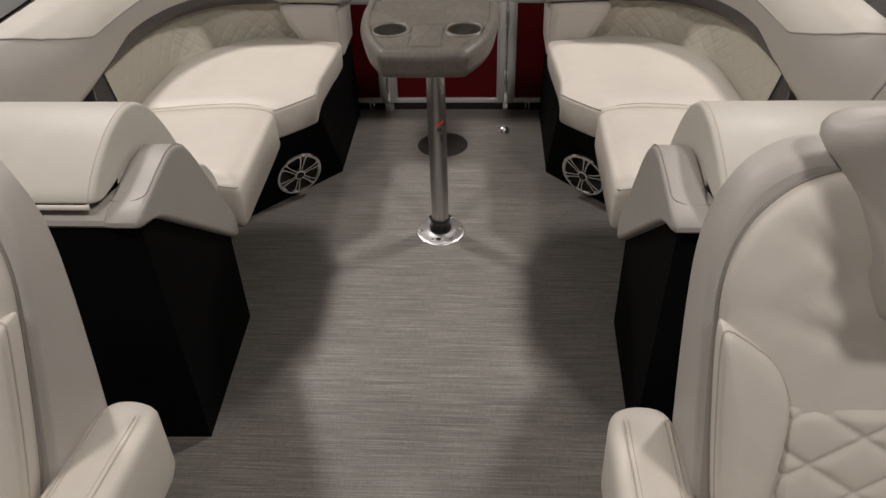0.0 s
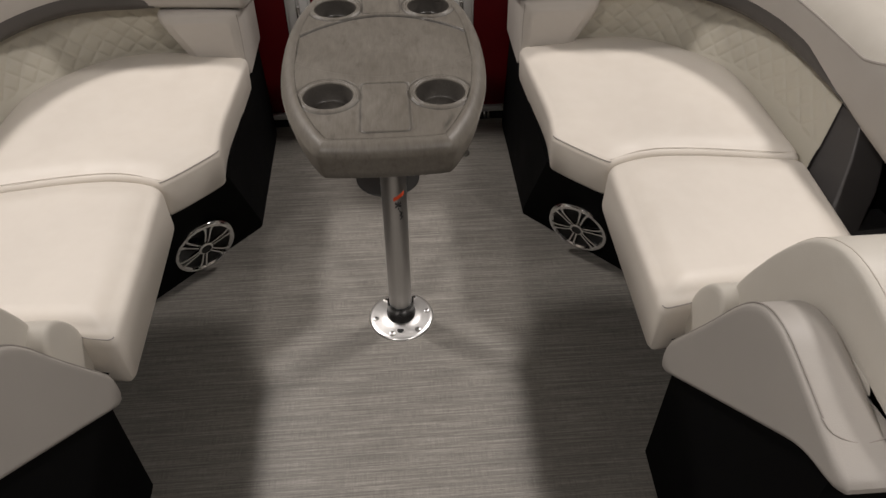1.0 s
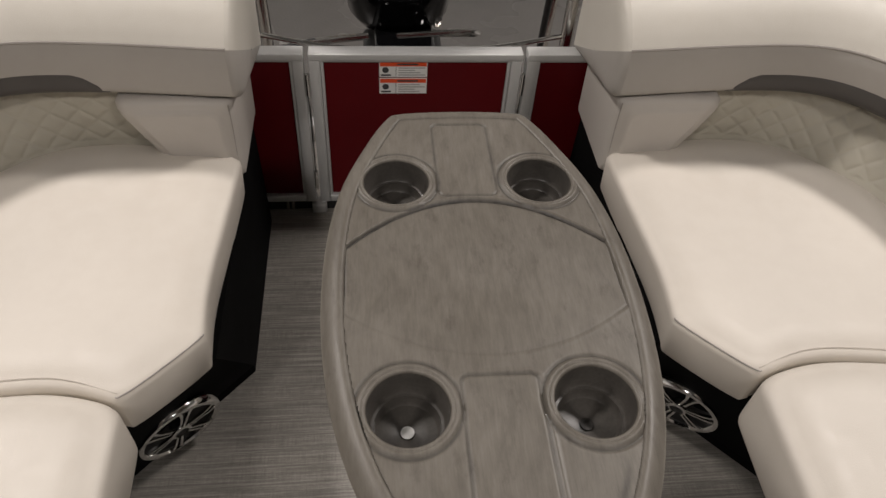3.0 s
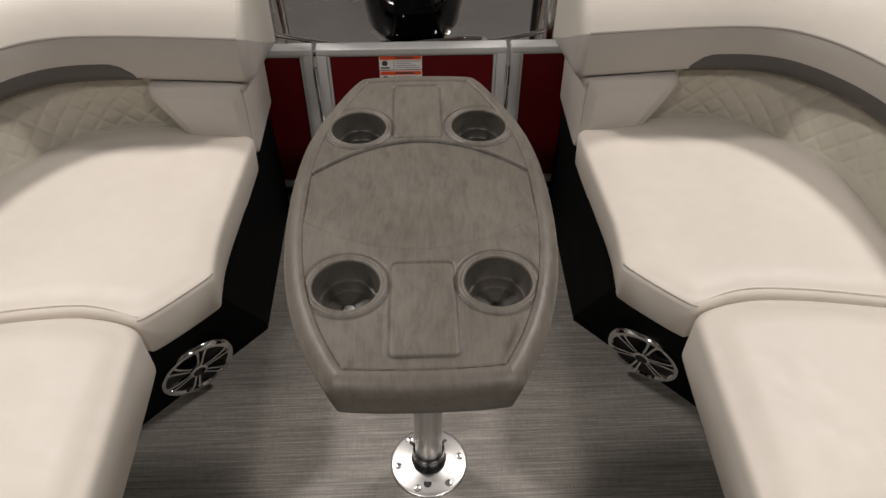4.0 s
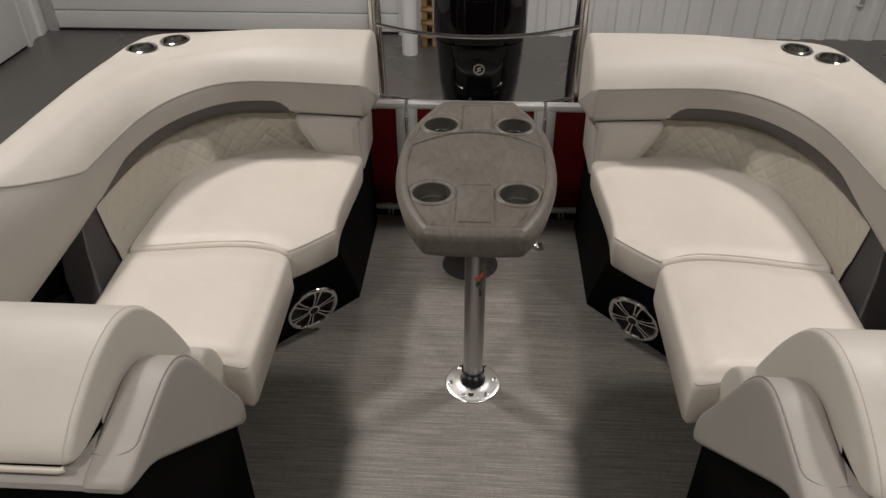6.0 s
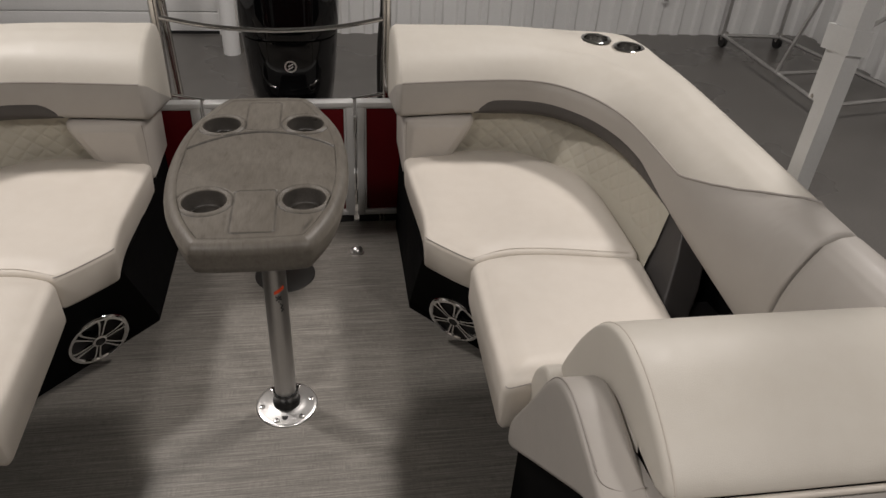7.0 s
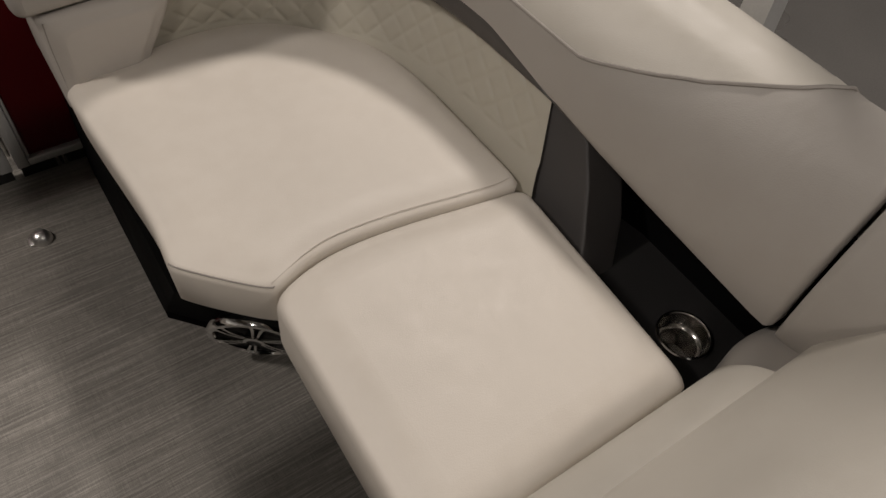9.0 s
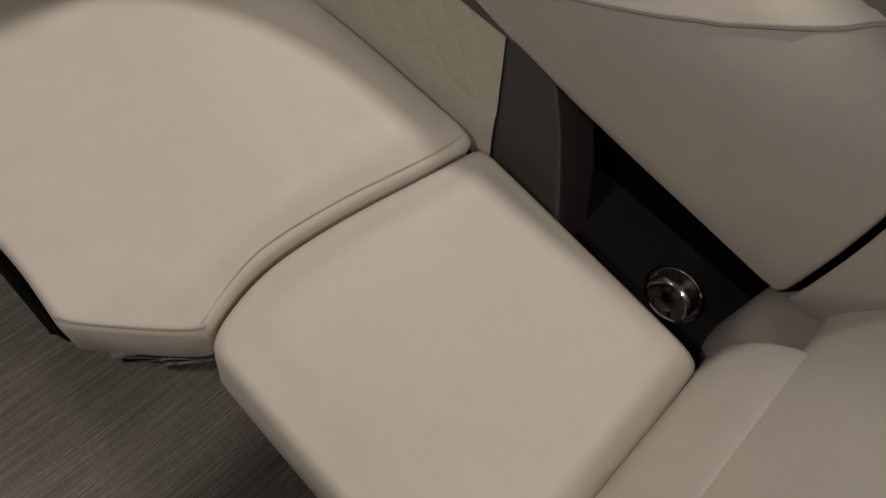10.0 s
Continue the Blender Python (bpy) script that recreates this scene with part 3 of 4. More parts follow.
        # flattened corner that carries the cup holders
        near = math.exp(-(((inner[i].x - 0.93) / 0.16) ** 2 + ((inner[i].y - 2.6) / 0.2) ** 2))
        if v > 0.45:
            z = z * (1 - near) + min(z, 0.752) * near
        return Vector((sx * p.x, p.y, z))

    def edge_of(i):
        y = inner[i].y
        if inner[i].x < 1.0 or y > 2.10:
            return 0.2
        knots = ((2.12, 0.2), (2.09, 0.205), (2.05, 0.235), (1.97, 0.30), (1.907, 0.36), (1.83, 0.46), (1.79, 0.57), (1.757, 0.74), (1.735, 0.9), (1.5, 0.97))
        for (y0, e0), (y1, e1) in zip(knots, knots[1:]):
            if y >= y1:
                return e0 + (e1 - e0) * (y0 - y) / (y0 - y1)
        return 0.97

    rows_low, rows_top, seam = [], [], []
    for i in range(n + 1):
        e = edge_of(i)
        rows_low.append([section(i, e * k / 12) for k in range(13)])
        seam.append(section(i, e) + Vector((0, 0, 0.001)))
        rows_top.append([section(i, e + (1.0 - e) * k / 22) for k in range(23)])
    # rounded front end
    for q, dy in ((0.985, 0.004), (0.94, 0.009), (0.8, 0.012)):
        hub = Vector((sx * 1.16, inner[n].y, 0.62))
        rows_low.append([hub + (p - hub) * q + Vector((0, -dy, 0)) for p in rows_low[n]])
        rows_top.append([hub + (p - hub) * q + Vector((0, -dy, 0)) for p in rows_top[n]])
    low = quad_grid(rows_low)[0]
    top_bm = quad_grid(rows_top)[0]
    wells = [Vector((sx * x, y)) for x, y in BOLSTER_CUPS]
    for _ in range(3):
        near = [f for f in top_bm.faces if f.calc_center_median().z > 0.7 and any(abs((f.calc_center_median().xy - w).length - 0.044) < 0.03 for w in wells)]
        bmesh.ops.subdivide_edges(top_bm, edges=list({e for f in near for e in f.edges}), cuts=1, use_grid_fill=True)
    gone = [f for f in top_bm.faces if f.calc_center_median().z > 0.7 and any((f.calc_center_median().xy - w).length < 0.0455 for w in wells)]
    bmesh.ops.delete(top_bm, geom=gone, context="FACES")
    bol = part("bolster_top", top_bm, BOLSTER, b, "cream rounded bolster", 60)
    part("piping", tube(seam, 0.003, False, 6), PIPE, bol)
    part("bolster_band", low, GREY, b, "light grey lower band", 60)
    # closing end of the bolster beside the gate
    ring = [section(0, k / 40) for k in range(41)]
    mid = sum(ring, Vector()) / len(ring)
    mid.z = 0.60
    under = [ring[40].lerp(ring[0], k / 8) for k in range(8)]
    steps_ = ((1.0, 0.0), (0.992, 0.005), (0.975, 0.0095), (0.945, 0.0135), (0.89, 0.017), (0.78, 0.0195), (0.55, 0.0215), (0.3, 0.0225), (0.02, 0.023))
    part("bolster_end", quad_grid([[mid + (p - mid) * q + Vector((-sx * d, 0, 0)) for p in ring[8:]] for q, d in steps_])[0], BOLSTER, b, "cream end cap", 60)
    part("band_end", quad_grid([[mid + (p - mid) * q + Vector((-sx * d, 0, 0)) for p in under + ring[:9]] for q, d in steps_])[0], GREY, b, "light grey lower end cap", 60)

    # dark strip below the bolster
    strip = []
    for i in range(n + 1):
        if inner[i].x < 0.615:
            continue
        if inner[i].x > 1.0 and inner[i].y < 1.99:
            break
        d = (outer[i] - inner[i]).normalized()
        f = min(1.0, max(0.0, (inner[i].x - 0.615) / 0.075)) if inner[i].y > 2.6 else 1.0
        f = math.sin(f * math.pi / 2) ** 0.7
        e = 1.0 if inner[i].y > 2.3 else max(0.0, (inner[i].y - 1.99) / 0.31)
        f = f * e
        proud = 0.0035 * min(1.0, f * 2.5) - 0.001
        rows = []
        for k in range(9):
            p = section(i, 0.115 * f * (1 - k / 8))
            rows.append(p - Vector((sx * d.x, d.y, 0)) * (proud if k else -0.002))
        for o, z in ((0.006, -0.004), (0.012, -0.010 * f), (0.05, -0.012 * f)):
            rows.append(section(i, 0.0) + Vector((sx * d.x * o, d.y * o, z)))
        strip.append(rows)
    part("shadow_strip", quad_grid(strip)[0], STRIP, b, "charcoal strip under the bolster", 60)

    # quilted backrest
    fine_n = 330
    fin = spline([(0.50, 2.70), (0.64, 2.71), (0.79, 2.705), (0.885, 2.66), (0.962, 2.565), (1.007, 2.44), (1.023, 2.3), (1.027, 2.22), (1.028, 2.178)], fine_n)
    fou = spline([(0.50, 3.015), (0.64, 3.01), (0.85, 3.0), (1.04, 2.995), (1.17, 2.965), (1.215, 2.86), (1.225, 2.7), (1.235, 2.45), (1.238, 2.178)], fine_n)
    s_len = 0.0
    rows = []
    for i in range(fine_n + 1):
        if i:
            s_len += (fin[i] - fin[i - 1]).length
        d = (fou[i] - fin[i]).normalized()
        row = []
        for k in range(57):
            h = k / 56
            z = 0.39 + 0.172 * h
            aft = max(0.0, min(1.0, (0.9 - fin[i].x) / 0.2))
            o = (-0.040 + 0.090 * aft) * (1 - h) + 0.060 * h
            hb = 0.2 + 0.14 * max(0.0, min(1.0, (fin[i].x - 0.86) / 0.16))
            if h > hb:
                u, w = s_len / 0.056, (h - hb) * 0.14 / 0.040
                f1, f2 = (u + w) % 1.0, (u - w) % 1.0
                g = min(min(f1, 1 - f1), min(f2, 1 - f2))
                o -= 0.0036 * (1 - math.exp(-g * 10)) * min(1.0, (fine_n - i) / 14)
            else:
                o -= 0.004 * math.sin(math.pi * h / hb) ** 0.5 + 0.001
            p = fin[i] + d * o
            y_shift = -0.11 * (1 - h) * max(0.0, min(1.0, (i - 242) / 88))
            row.append(Vector((sx * p.x, p.y + y_shift, z)))
        rows.append(row)
    part("quilted_backrest", quad_grid(rows)[0], QUILT, b, "beige backrest stitched in diamonds", 80)

    # pad beside the gate, below the bolster
    pad_b = rounded([(0.395, 0.36), (0.394, 0.37), (0.392, 0.555), (0.40, 0.567), (0.60, 0.567), (0.620, 0.562), (0.622, 0.545), (0.60, 0.50), (0.555, 0.425), (0.54, 0.37), (0.53, 0.36)], 2)
    gp = part("end_pad", pad(pad_b, 2.95, 2.692, 0.02, 0.006, axis="y", sx=sx, deep=0.012), GREYB, b, "light grey pad beside the gate")
    part("seam", tube([X((0.403, 2.697, 0.40)), X((0.401, 2.697, 0.5)), X((0.402, 2.697, 0.555))], 0.0016, False, 6), PIPE, gp)

    # charcoal end pad of the backrest
    rings = []
    for z, pts in ((0.34, ((0.970, 2.05), (0.968, 1.905), (1.06, 1.912), (1.14, 2.10))), (0.42, ((1.011, 2.105), (1.009, 1.960), (1.10, 1.962), (1.15, 2.13))), (0.48, ((1.048, 2.145), (1.041, 2.010), (1.12, 2.008), (1.155, 2.16))), (0.52, ((1.071, 2.175), (1.059, 2.048), (1.13, 2.040), (1.16, 2.19))), (0.545, ((1.087, 2.19), (1.073, 2.078), (1.135, 2.068), (1.16, 2.2))), (0.562, ((1.092, 2.19), (1.086, 2.10), (1.138, 2.095), (1.16, 2.2))), (0.585, ((1.10, 2.18), (1.10, 2.12), (1.14, 2.12), (1.16, 2.2)))):
        cs = [Vector(q) for q in pts]
        tight = [q for k, c_ in enumerate(cs) for q in (c_.lerp(cs[k - 1], 0.13), c_, c_.lerp(cs[(k + 1) % 4], 0.13))]
        rings.append([X((p.x, p.y, z)) for p in rounded(tight, 2)])
    part("backrest_end_pad", loft(rings), ENDPAD, b, "charcoal vinyl end pad", 60)

    # ledge with walls behind it
    rows_l = []
    for k in range(33):
        a = 2 * math.pi * k / 32
        c_, s_ = math.cos(a), math.sin(a)
        q = min(0.095 / max(abs(c_), 1e-6), 0.20 / max(abs(s_), 1e-6))
        rows_l.append([X((1.068 + 0.046 * c_, 1.75 + 0.046 * s_, 0.348)), X((1.068 + q * c_, 1.79 + q * s_, 0.348)), X((1.068 + q * c_, 1.79 + q * s_, 0.30))])
    part("ledge", quad_grid(rows_l)[0], LEDGE, b, "charcoal ledge in the gap", 30)
    part("liner", box(sx * 1.16, 1.50, 0.20, sx * 1.19, 2.3, 0.62), BLACK, b, "black liner")

    # forward run of the side bolster
    last_sec = [section(n, k / 24) for k in range(25)]
    rows = []
    for k in range(19):
        y_off = (0.026, 0.019, 0.021, 0.032)[k] if k < 4 else 0.032 + 0.05 * (k - 3)
        q = (0.86, 0.96, 0.995, 1.0)[k] if k < 4 else 1.0
        rows.append([Vector((sx * (1.15 + (abs(p.x) - 1.15) * q + 0.05 * y_off), p.y - y_off, 0.62 + (p.z - 0.62) * q + 0.02 * y_off)) for p in last_sec])
    part("forward_bolster", quad_grid(rows)[0], GREY, b, "light grey forward side bolster", 60)
    # filler pad low in the corner
    fp = rounded([(0.98, 1.45), (0.98, 1.62), (1.00, 1.66), (1.06, 1.68), (1.15, 1.66), (1.17, 1.45)], 2)
    part("corner_pad", pad(fp, 0.30, 0.492, 0.045, 0.012, sx=sx, deep=0.05), GREY, b, "light grey corner pad")
    return b


for sx in (1, -1):
    lounge(sx)


# ---- cabinets with a bolster, at the front of each bench ----
def cabinet(sx):
    c = thing("bench_cabinet", "black bench end cabinet under a cream rounded bolster", "cabinet", (sx * 0.8, 1.35, 0), "bench cabinets")

    def X(p):
        return Vector((sx * p[0], p[1], p[2]))
    # body: narrow at the top rear corner, chamfered front
    foot = [(0.545, 1.60), (0.527, 1.152), (0.66, 1.147), (1.2, 1.147), (1.2, 1.60)]
    top = [(0.535, 1.585), (0.54, 1.18), (0.60, 1.15), (1.2, 1.15), (1.2, 1.585)]

    def ring(z):
        f = z / 0.66
        out = []
        for (x0, y0), (x1, y1) in zip(foot, top):
            out.append(Vector((x0 + (x1 - x0) * f, y0 + (y1 - y0) * f)))
        return out
    rings = [[X((p.x, p.y, z)) for p in ring(z)] for z in (0.0, 0.33)]
    hi = ring(0.66)
    hi[0] = Vector((0.535, 1.21))
    hi[4] = Vector((1.2, 1.21))
    rings.append([X((p.x, p.y, 0.655)) for p in hi])
    part("body", loft(rings), BLACK, c, "black carpeted body", 20)
    # padded side with a hump
    prof = rounded([(1.60, 0.302), (1.612, 0.306), (1.612, 0.365), (1.602, 0.388), (1.51, 0.545), (1.45, 0.66), (1.405, 0.708), (1.35, 0.724), (1.28, 0.712), (1.20, 0.695), (1.15, 0.686), (1.135, 0.672), (1.145, 0.655), (1.19, 0.645), (1.225, 0.63), (1.28, 0.582), (1.45, 0.432), (1.585, 0.312)], 2)
    side = part("side_pad", pad(prof, 0.594, 0.516, 0.011, 0.0, axis="x", sx=sx, deep=0.004), GREY, c, "light grey padded side")
    rim = even(ccw([Vector((p.x, p.y)) for p in prof]), 0.011)
    crest = stretch(rim, lambda p: p.y > 0.372 + max(0.0, 1.50 - p.x) * 0.95 and p.x > 1.215)
    part("piping", tube([X((0.5245, p.x, p.y)) for p in crest], 0.0017, False, 6), PIPE, side)
    turn_ = spline([X((0.5225, crest[-1].x, crest[-1].y)), X((0.53, crest[-1].x - 0.022, crest[-1].y - 0.004)), X((0.56, crest[-1].x - 0.034, crest[-1].y - 0.008)), X((0.592, crest[-1].x - 0.03, crest[-1].y - 0.006))], 12)
    part("stitching", tube(turn_, 0.0012, False, 6), PIPE, side)
    # lip below the bolster
    lip = rounded([(1.19, 0.645), (1.145, 0.655), (1.135, 0.672), (1.15, 0.686), (1.20, 0.695), (1.26, 0.690), (1.31, 0.67), (1.30, 0.645)], 2)
    part("lip", pad([(p.x, p.y) for p in inset(ccw([Vector((q[0], q[1])) for q in lip]), 0.0012)], 1.2, 0.572, 0.004, 0.0, axis="x", sx=sx, deep=0.01), GREY, c, "light grey lip")
    # black box added so that the gap below the bolster reads dark
    part("shadow_gap", box(sx * 0.63, 1.16, 0.69, sx * 1.18, 1.5, 0.716), BLACK, c, "black box put in to darken the gap under the bolster")
    # bolster
    prof = rounded([(1.60, 0.50), (1.605, 0.53), (1.585, 0.58), (1.53, 0.69), (1.47, 0.772), (1.40, 0.81), (1.31, 0.805), (1.22, 0.77), (1.165, 0.735), (1.148, 0.712), (1.17, 0.705), (1.30, 0.715), (1.42, 0.66), (1.52, 0.52), (1.56, 0.495)], 2)
    n = [ccw([Vector((p.x, p.y)) for p in prof])][0]
    mid = sum(n, Vector((0, 0))) / len(n)
    rings = []
    for x, q in ((0.6005, 0.3), (0.6, 0.6), (0.6, 0.9), (0.6008, 0.94), (0.6025, 0.965), (0.606, 0.984), (0.611, 0.996), (0.618, 1.0), (0.8, 1.004), (1.08, 1.0), (1.12, 0.99), (1.15, 0.95), (1.165, 0.85), (1.168, 0.6)):
        rings.append([X((x, mid.x + (p.x - mid.x) * q, mid.y + (p.y - mid.y) * q)) for p in n])
    bo = part("bolster", loft(rings), BOLSTER, c, "cream vinyl bolster", 60)
    part("piping", tube([X((0.613, p.x, p.y)) for p in [mid + (q - mid) * 0.998 for q in n]], 0.0011, True, 6), PIPEC, bo)
    # lower back pad that meets the seat
    lp = rounded([(1.642, 0.335), (1.662, 0.36), (1.667, 0.43), (1.652, 0.48), (1.615, 0.53), (1.58, 0.545), (1.55, 0.51), (1.56, 0.40), (1.60, 0.335)], 2)
    part("lumbar_pad", pad(lp, 1.00, 0.568, 0.008, 0.0, axis="x", sx=sx, deep=0.012), BOLSTER, c, "cream lower back pad")
    # hinge cover under the front of the bolster
    part("hinge_cover", tube([(sx * 0.612, 1.15, 0.706), (sx * 0.618, 1.147, 0.706), (sx * 0.965, 1.147, 0.706), (sx * 0.972, 1.15, 0.706)], 0.0058, False, 10), CREAM, c, "cream hinge cover strip")
    return c


for sx in (1, -1):
    cabinet(sx)


# ---- speakers ----
def speaker(sx):
    p0 = Vector((sx * 0.405, 2.42, 0.0)).lerp(Vector((sx * 0.64, 2.24, 0)), 0.5)
    p1 = Vector((sx * 0.405, 2.245, 0.34)).lerp(Vector((sx * 0.535, 2.12, 0.34)), 0.5)
    up = (p1 - p0).normalized()
    along = (Vector((sx * 0.64, 2.24, 0)) - Vector((sx * 0.405, 2.42, 0.0))).normalized()
    nrm = up.cross(along).normalized()
    if nrm.y > 0:
        nrm = -nrm
    nrm = (nrm + Vector((0, 0, 0.21))).normalized()
    along = Vector((0, 0, 1)).cross(nrm).normalized()
    centre = Vector((sx * 0.52, 2.247, 0.118)) + nrm * 0.004
    m = Matrix((along, nrm.cross(along), nrm)).transposed().to_4x4()
    m.translation = centre
    s = thing("marine_speaker", "round marine speaker with a chrome spoked grille", "speaker", centre, "bench speakers")

    def put(bm):
        bm.transform(m)
        return bm
    part("cone", put(lathe([(0.0, -0.004), (0.03, -0.004), (0.07, 0.006), (0.078, 0.01), (0.078, 0.0), (0.0, -0.01)], sides=40)), RUBBER, s, "black cone")
    part("body", put(lathe([(0.0, -0.035), (0.07, -0.035), (0.079, -0.004), (0.0, -0.004)], sides=32)), RUBBER, s)
    part("ring", put(lathe([(0.074, 0.004), (0.074, 0.013), (0.078, 0.017), (0.086, 0.016), (0.09, 0.01), (0.09, 0.0), (0.074, 0.004)], sides=48)), CHROME, s, "chrome ring")
    part("hub", put(lathe([(0.0, 0.0), (0.017, 0.0), (0.017, 0.018), (0.0, 0.02)], sides=24)), RUBBER, s)
    part("hub_ring", put(lathe([(0.0145, 0.016), (0.0205, 0.014), (0.0205, 0.019), (0.0145, 0.021), (0.0145, 0.016)], sides=24)), CHROME, s)
    for k in range(6):
        a = math.pi * k / 3 + 0.3
        for side in (-1, 1):
            bm = loft([[Vector((r, side * (o - w), z0)), Vector((r, side * (o + w), z0)), Vector((r, side * (o + w), z1)), Vector((r, side * (o - w), z1))]
                       for r, o, w, z0, z1 in ((0.016, 0.0042, 0.0022, 0.011, 0.0165), (0.03, 0.0048, 0.0023, 0.012, 0.0178), (0.055, 0.0062, 0.0026, 0.012, 0.0182), (0.070, 0.0085, 0.0032, 0.011, 0.0175), (0.078, 0.0125, 0.0045, 0.010, 0.0165))])
            bmesh.ops.recalc_face_normals(bm, faces=bm.faces)
            bm.transform(Matrix.Rotation(a, 4, "Z"))
            part("spoke", put(bm), SMOKED, s)
    return s


for sx in (1, -1):
    speaker(sx)


# ---- cup holders ----
def cup_holder(x, y, z, r, label, where, rim, metal):
    c = thing("cup_holder", label, "cup holder", (x, y, z), where)
    part("cup", lathe([(r, 0.003), (r - 0.004, 0.002), (r - 0.005, -0.02), (r - 0.0065, -0.024), (r - 0.012, -0.027), (r - 0.0135, -0.03), (r - 0.016, -0.07), (0.0, -0.072), (0.0, -0.074), (r - 0.012, -0.074), (r - 0.001, -0.02), (r, 0.003)], (x, y, z), 40), metal, c)
    part("rim", lathe([(r - 0.004, 0.001), (r - 0.0015, 0.004), (r + rim * 0.6, 0.0034), (r + rim, 0.0), (r + rim * 0.4, -0.002), (r - 0.004, 0.001)], (x, y, z), 40), CHROME, c)
    return c


for sx in (1, -1):
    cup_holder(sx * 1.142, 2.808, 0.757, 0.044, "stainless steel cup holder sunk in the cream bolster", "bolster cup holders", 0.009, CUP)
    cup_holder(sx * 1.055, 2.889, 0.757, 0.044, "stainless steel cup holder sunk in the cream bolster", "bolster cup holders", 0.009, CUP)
    cup_holder(sx * 1.068, 1.75, 0.350, 0.045, "stainless steel cup holder in the charcoal ledge", "ledge cup holders", 0.0025, STEEL)


# ---- pedestal table ----
TOP = 0.790
TX = 0.006          # centre line of the table top
table = thing("pedestal_table", "grey wood-grain boat table with four cup wells on an aluminium post", "table", (TX, 2.05, 0))
half = [(0.0, 1.701), (0.102, 1.705), (0.117, 1.714), (0.158, 1.795), (0.182, 1.885), (0.192, 1.985), (0.190, 2.10), (0.174, 2.205), (0.134, 2.305), (0.109, 2.354), (0.095, 2.367), (0.0, 2.372)]
out = ccw([Vector((TX + p.x, p.y)) for p in rounded(half + [(-x, y) for x, y in half[-2:0:-1]], 2)])
out = even(out, 0.006)
RIM = 0.025
rings = []
for d, z in ((0.06, TOP - 0.073), (0.016, TOP - 0.072), (0.010, TOP - 0.067), (0.006, TOP - 0.050), (0.0028, TOP - 0.034), (0.0005, TOP - 0.024), (0.0, TOP - 0.019), (0.0015, TOP - 0.0135), (0.0045, TOP - 0.009), (0.0085, TOP - 0.0052), (0.013, TOP - 0.0022), (0.018, TOP - 0.0006), (0.022, TOP), (RIM, TOP - 0.001), (RIM + 0.002, TOP - 0.003), (RIM + 0.003, TOP - 0.010)):
    rings.append([Vector((p.x, p.y, z)) for p in inset(out, d)])
part("rim", quad_grid(rings, True)[0], WOOD, table, "", 60)
part("underside", loft([[Vector((p.x, p.y, TOP - z)) for p in inset(out, d)] for d, z in ((0.058, 0.072), (0.064, 0.074))]), WOOD, table)
WELLS = [(TX - 0.0975, 1.864), (TX + 0.0975, 1.864), (TX - 0.0965, 2.206), (TX + 0.0965, 2.206)]
WELL_R = 0.0440
field_edge = inset(out, RIM + 0.001)


def rounded_box(x, y, x0, x1, y0, y1, r):
    """Distance to the edge of a box with round corners, negative inside."""
    qx, qy = abs(x - (x0 + x1) / 2) - (x1 - x0) / 2 + r, abs(y - (y0 + y1) / 2) - (y1 - y0) / 2 + r
    return math.hypot(max(qx, 0.0), max(qy, 0.0)) + min(max(qx, qy), 0.0) - r


def top_relief(x, y):
    """Height, and staining with painted shade, of the moulded lines of the table top; x from the centre line."""
    h, dirt_shade = 0.0, 0.0
    # sunk middle field under an arch, with a faint lower edge
    arch = 2.168 - 0.082 * (x / 0.165) ** 2
    sill = 1.927 + 0.062 * (x / 0.165) ** 2
    inside = min(arch - y, 0.165 - abs(x), y - sill)
    if inside > -0.02:
        strong = 1.0 if y > 2.02 else max(0.12, 1.0 - (2.02 - y) / 0.05)
        h -= 0.0020 * strong / (1 + math.exp(max(-60.0, min(60.0, -inside / 0.0008))))
        h -= 0.0026 * strong * math.exp(-(inside / 0.0018) ** 2)
        h += 0.0014 * strong * math.exp(-((inside + 0.0055) / 0.0022) ** 2)
        # arch line darkened as its ridge's shade, fading towards the lower edge
        dirt_shade = max(dirt_shade, (1.25 if strong > 0.9 else 0.8 * strong) * math.exp(-(inside / 0.0023) ** 2))
    # flat panels between the wells, outlined by a fine groove
    for x0, x1, y0, y1 in ((-0.0410, 0.0425, 1.747, 1.901), (-0.0415, 0.0370, 2.178, 2.328)):
        g = rounded_box(x, y, x0, x1, y0, y1, 0.010)
        h -= 0.0020 * math.exp(-(g / 0.0016) ** 2)
        h += 0.0006 * math.exp(-((g - 0.004) / 0.002) ** 2)
        dirt_shade = max(dirt_shade, 0.65 * math.exp(-(g / 0.0019) ** 2), 0.9 * math.exp(-(g / 0.004) ** 2 - ((y - y0) / 0.006) ** 2) if y0 < 2 else 0.0)
    # raised bead round each well
    for wx, wy in WELLS:
        g = math.hypot(x + TX - wx, y - wy)
        h += 0.0028 * math.exp(-((g - 0.0505) / 0.0026) ** 2) - 0.0014 * math.exp(-((g - 0.0565) / 0.0018) ** 2)
        dirt_shade = max(dirt_shade, 0.85 * math.exp(-((g - 0.0562) / 0.0020) ** 2))
    return h, dirt_shade


